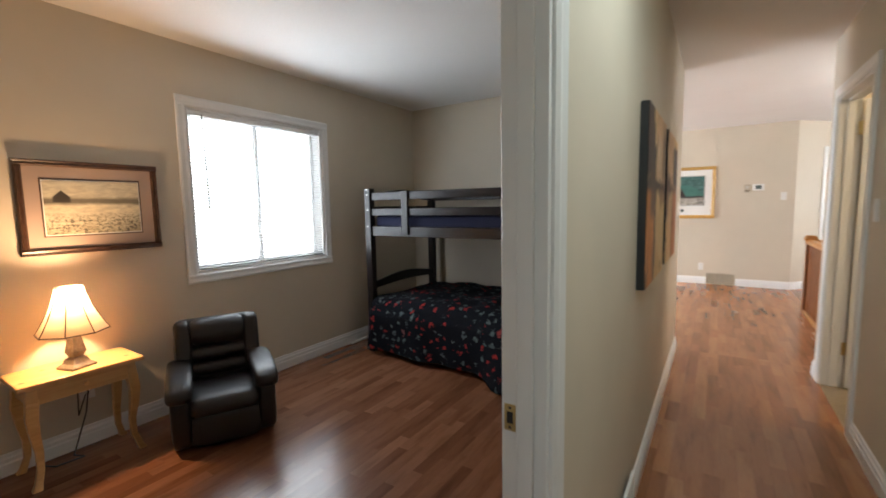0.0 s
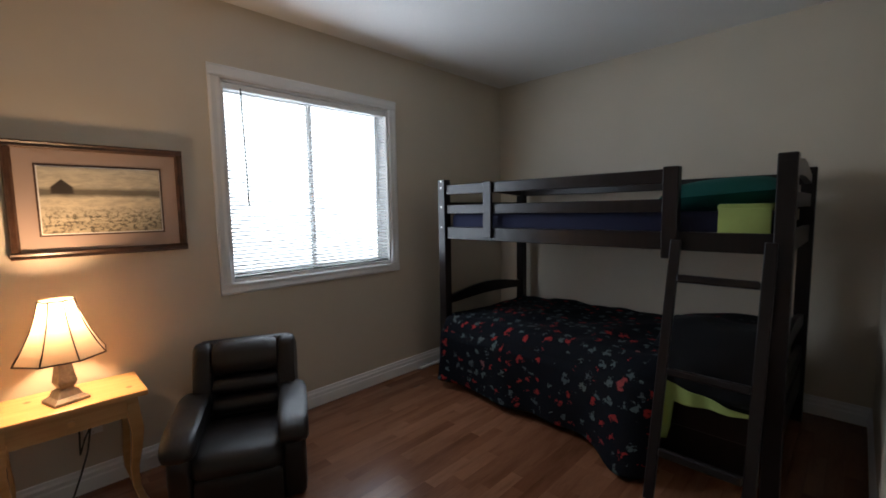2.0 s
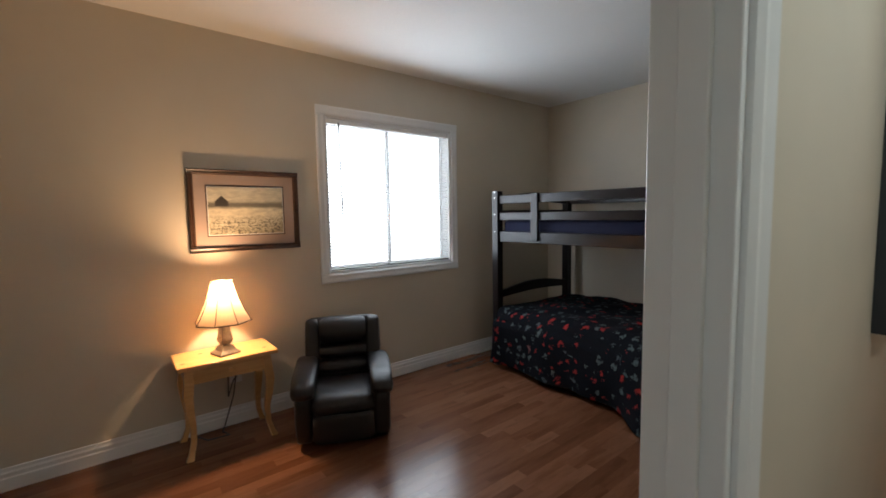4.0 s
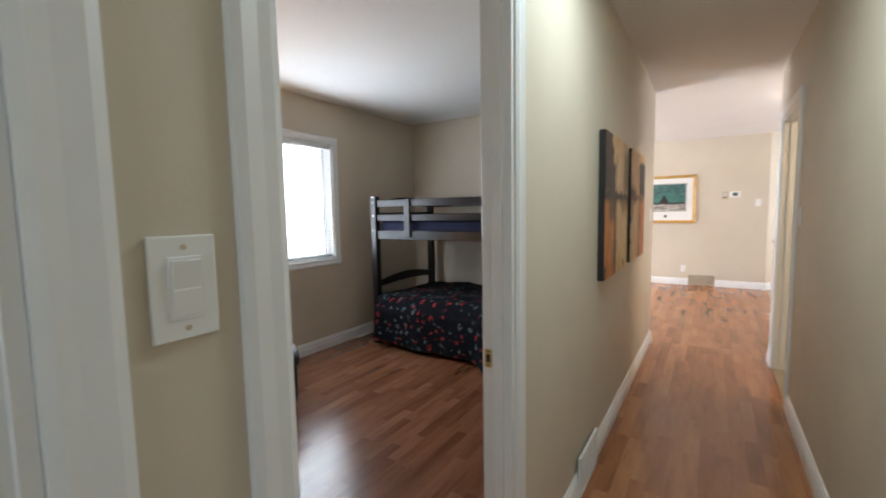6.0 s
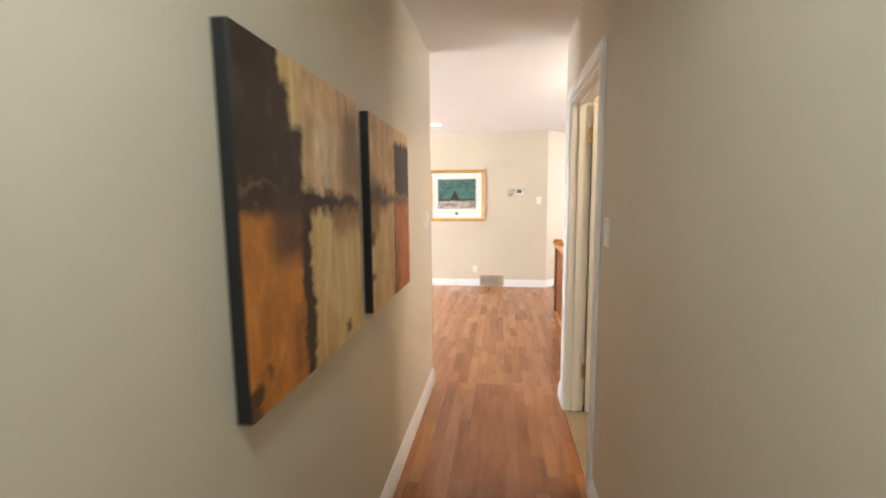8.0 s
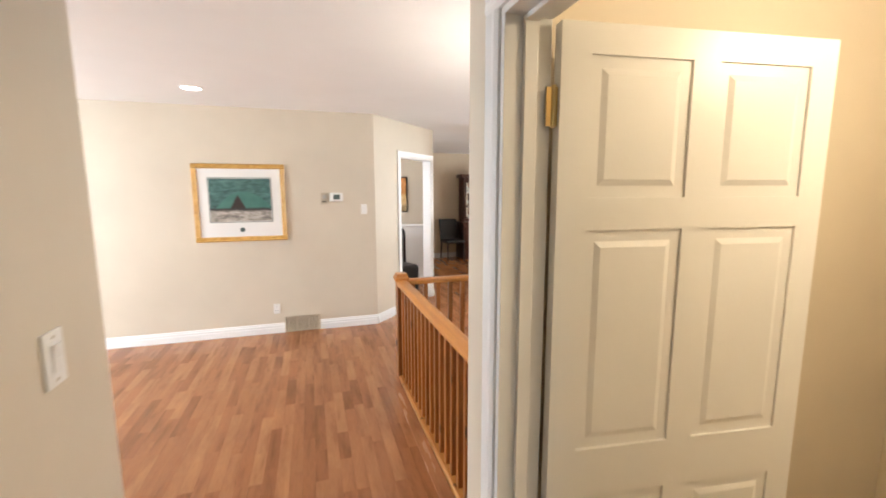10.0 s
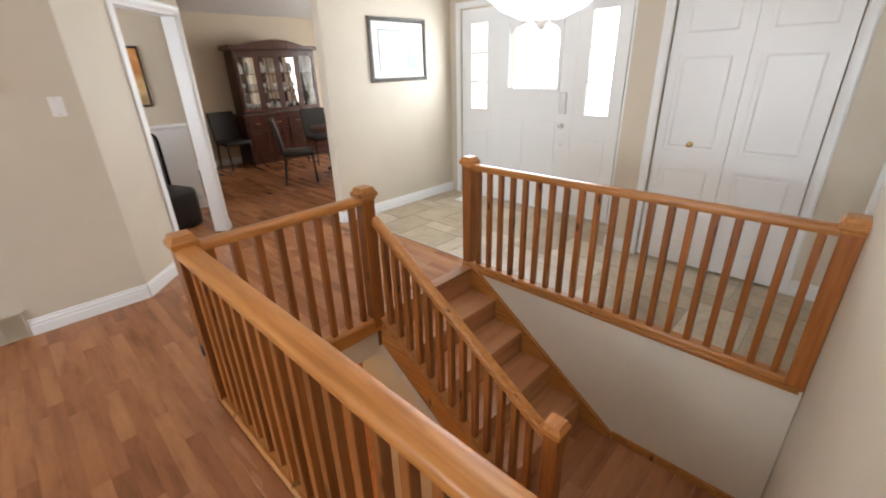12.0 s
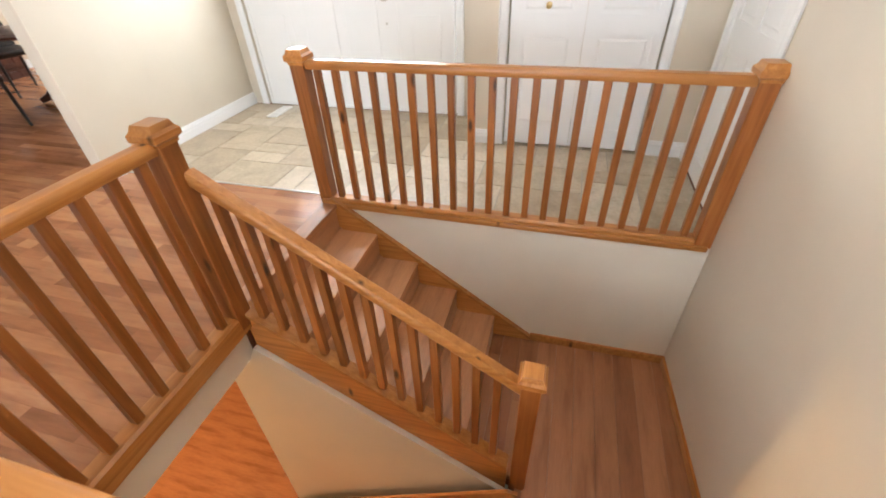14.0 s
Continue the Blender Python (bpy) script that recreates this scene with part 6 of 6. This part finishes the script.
lathe(bm, ((0.0, 0.715), (0.14, 0.715), (0.07, 0.66), (0.055, 0.5), (0.095, 0.36), (0.11, 0.26), (0.08, 0.2), (0.10, 0.16), (0.0, 0.15)), 24)
part("pedestal", bm, M["cherry"], dt, "", True)
for k in range(4):
    a = math.pi / 4 + k * math.pi / 2
    bm = bmesh.new()
    c_, s_ = math.cos(a), math.sin(a)
    for (r0, z0, w0), (r1, z1, w1) in zip(((0.05, 0.26, 0.05), (0.2, 0.20, 0.045), (0.33, 0.07, 0.04)), ((0.2, 0.20, 0.045), (0.33, 0.07, 0.04), (0.42, 0.032, 0.03))):
        tube(bm, (r0 * c_, r0 * s_, z0), (r1 * c_, r1 * s_, z1), w0, w1, 10)
    part("foot", bm, M["cherry"], dt, "", True)

# kitchen side seen through the angled opening
bm = bmesh.new()
prism(bm, ((0, 0), (0.02, 0.008), (0.026, 0.03), (0.016, 0.05), (0, 0.055)), (0.2, 10.5, 1.0), (2.25, 10.5, 1.0), (0, -1, 0))
struct("trim", bm, M["trim"], "white chair rail on the kitchen wall", "trim")
bm = bmesh.new()
bx(bm, 0.2, 2.25, 10.488, 10.4985, 0.116, 1.0)
struct("wainscot", bm, M["trim"], "white painted lower wall under the chair rail", "wainscot")
so = thing("armchair", pose(1.62, 9.98, 0, 0, 0, 20), "black upholstered armchair by the kitchen wall", "armchair")
puff("backrest", so, (-0.30, 0.30, 0.12, 0.26, 0.25, 1.02), 0.11, None, "rounded black back", 0.01)
puff("seat", so, (-0.30, 0.30, -0.30, 0.14, 0.0, 0.44), 0.06, None)
# ------------------------------------------------------------------ foyer tiles
def stone(name):
    k = Mat(name, (0.45, 0.40, 0.31), 0.4)
    r = k.random()
    sh = k.node("ShaderNodeCombineXYZ", X=k.math("MULTIPLY", r, 43.0), Y=k.math("MULTIPLY", r, 17.0), Z=0.0).outputs[0]
    v = k.coords((1, 1, 1), "Object", sh)
    n = k.noise(v, 5, 6, 0.65, 0.8)
    f = k.noise(v, 40, 4)
    c = k.ramp(r, (0.0, (0.34, 0.265, 0.175)), (0.3, (0.43, 0.355, 0.25)), (0.7, (0.50, 0.425, 0.315)), (1.0, (0.55, 0.485, 0.38)))
    c = k.mix(0.7, c, k.ramp(n, (0.3, (0.7, 0.67, 0.6)), (0.6, (1.1, 1.1, 1.1))), "MULTIPLY")
    c = k.mix(0.25, c, k.ramp(f, (0.35, (0.6, 0.55, 0.5)), (0.6, (1.1, 1.1, 1.1))), "MULTIPLY")
    k.color(c)
    k.rough(n, 0.26, 0.48)
    k.bump(n, 0.25, 0.004)
    return k.m


M["stone"] = stone("beige_slate_tile")
bm = bmesh.new()
bx(bm, 3.217, 4.88, 4.42, 8.55, -0.0119, -0.004)
FOYER = struct("floor_foyer", bm, M["grout"], "beige slate tile floor in mixed sizes with grey joints", "floor")
bm = bmesh.new()
bx(bm, 3.20, 3.217, 6.82, 8.55, -0.01, 0.006, 0.003)
struct("trim", bm, M["nickel"], "thin metal strip between wood and tile", "trim")
rng = random.Random(11)
taken = set()
CELL = 0.178
nx, ny = int(1.735 / CELL) + 1, int(4.13 / CELL) + 1
for j in range(ny):
    for i in range(nx):
        if (i, j) in taken:
            continue
        for w, h in rng.sample([(3, 2), (2, 3), (2, 2), (2, 2), (2, 1), (1, 2)], 6) + [(1, 1)]:
            cells = {(i + a, j + b) for a in range(w) for b in range(h)}
            if not cells & taken:
                taken |= cells
                x0, y0 = 3.219 + i * CELL, 4.422 + j * CELL
                x1, y1 = min(x0 + w * CELL, 4.879), min(y0 + h * CELL, 8.549)
                if x1 - x0 > 0.02 and y1 - y0 > 0.02 and not (x0 > 4.29 and y0 < 5.9):
                    g = 0.0035
                    o = part("tile", B(-(x1 - x0) / 2 + g, (x1 - x0) / 2 - g, -(y1 - y0) / 2 + g, (y1 - y0) / 2 - g, -0.004, rng.uniform(0.0, 0.0012), 0.0015), M["stone"], FOYER, "", False, pose((x0 + x1) / 2, (y0 + y1) / 2, 0))
                break
bm = bmesh.new()
bx(bm, HR + 0.003, 2.9, 2.22, SW - 0.125, -0.0119, -0.002)
struct("floor_bath", bm, M["stone"], "beige tile washroom floor", "floor")

# ------------------------------------------------------------------ floor boards
bm = bmesh.new()
bx(bm, WX, HL - 0.062, -0.5, BY, -0.0119, -0.0085)
BED_FLOOR = struct("floor_bedroom", bm, M["gap"], "reddish laminate plank floor with a satin sheen", "floor")
plank_cache = {}


def lay(regions, pitch, lengths, parent, mat, near, seed, axis="y"):
    """Strip boards along y over rectangles; those in the near stretch are parts, the rest one mesh."""
    rng = random.Random(seed)
    verts, faces, count = [], [], 0
    g = 0.0002
    for x0, x1, y0, y1 in regions:
        i0, i1 = math.floor(x0 / pitch), math.ceil(x1 / pitch)
        for i in range(i0, i1):
            a, b = max(x0, i * pitch), min(x1, (i + 1) * pitch)
            if b - a < 0.004:
                continue
            y = y0 - rng.uniform(0, lengths[-1] * 0.8)
            while y < y1:
                n = rng.choice(lengths)
                c, d = max(y, y0), min(y + n, y1)
                y += n
                if d - c < 0.01:
                    continue
                top = 0.0
                cx, cy = (a + b) / 2, (c + d) / 2
                if count < 300 and near[0] < cx < near[1] and near[2] < cy < near[3]:
                    key = (round(b - a, 4), round(d - c, 3), mat.name)
                    if key not in plank_cache:
                        plank_cache[key] = finish("plank", B(-(b - a) / 2 + g, (b - a) / 2 - g, -(d - c) / 2, (d - c) / 2, -0.0085, 0), mat)
                    o = new("plank", plank_cache[key])
                    o.parent = parent
                    o.location = (cx, cy, top)
                    count += 1
                else:
                    k = len(verts)
                    verts += [(p, q, z) for z in (-0.0085, top) for p, q in ((a + g, c), (b - g, c), (b - g, d), (a + g, d))]
                    faces += [(k + 4, k + 5, k + 6, k + 7), (k, k + 1, k + 5, k + 4), (k + 1, k + 2, k + 6, k + 5), (k + 2, k + 3, k + 7, k + 6), (k + 3, k, k + 4, k + 7)]
    me = bpy.data.meshes.new("planks")
    me.from_pydata(verts, [], faces)
    me.materials.append(mat)
    o = new("planks", me)
    o.parent = parent
    tagged(o, "", "", "", "stuff")


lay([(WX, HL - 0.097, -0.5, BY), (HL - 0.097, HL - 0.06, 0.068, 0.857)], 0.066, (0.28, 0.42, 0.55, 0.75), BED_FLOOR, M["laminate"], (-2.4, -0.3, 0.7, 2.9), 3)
lay([(HL, HR, -2.1, 4.435), (HL - 0.06, HL, 0.068, 0.857), (-5.0, 1.014, 4.435, FY), (HR, 1.014, 4.314, 4.435), (HL, HR, 4.435, 4.436), (1.014, 3.20, 6.70, FY), (0.2, 3.20, FY, 8.67), (0.2, 6.8, 8.67, 13.05)], 0.0725, (0.3, 0.45, 0.6, 0.85), FLOOR, M["strip"], (-0.25, 0.95, 2.3, 7.4), 4)
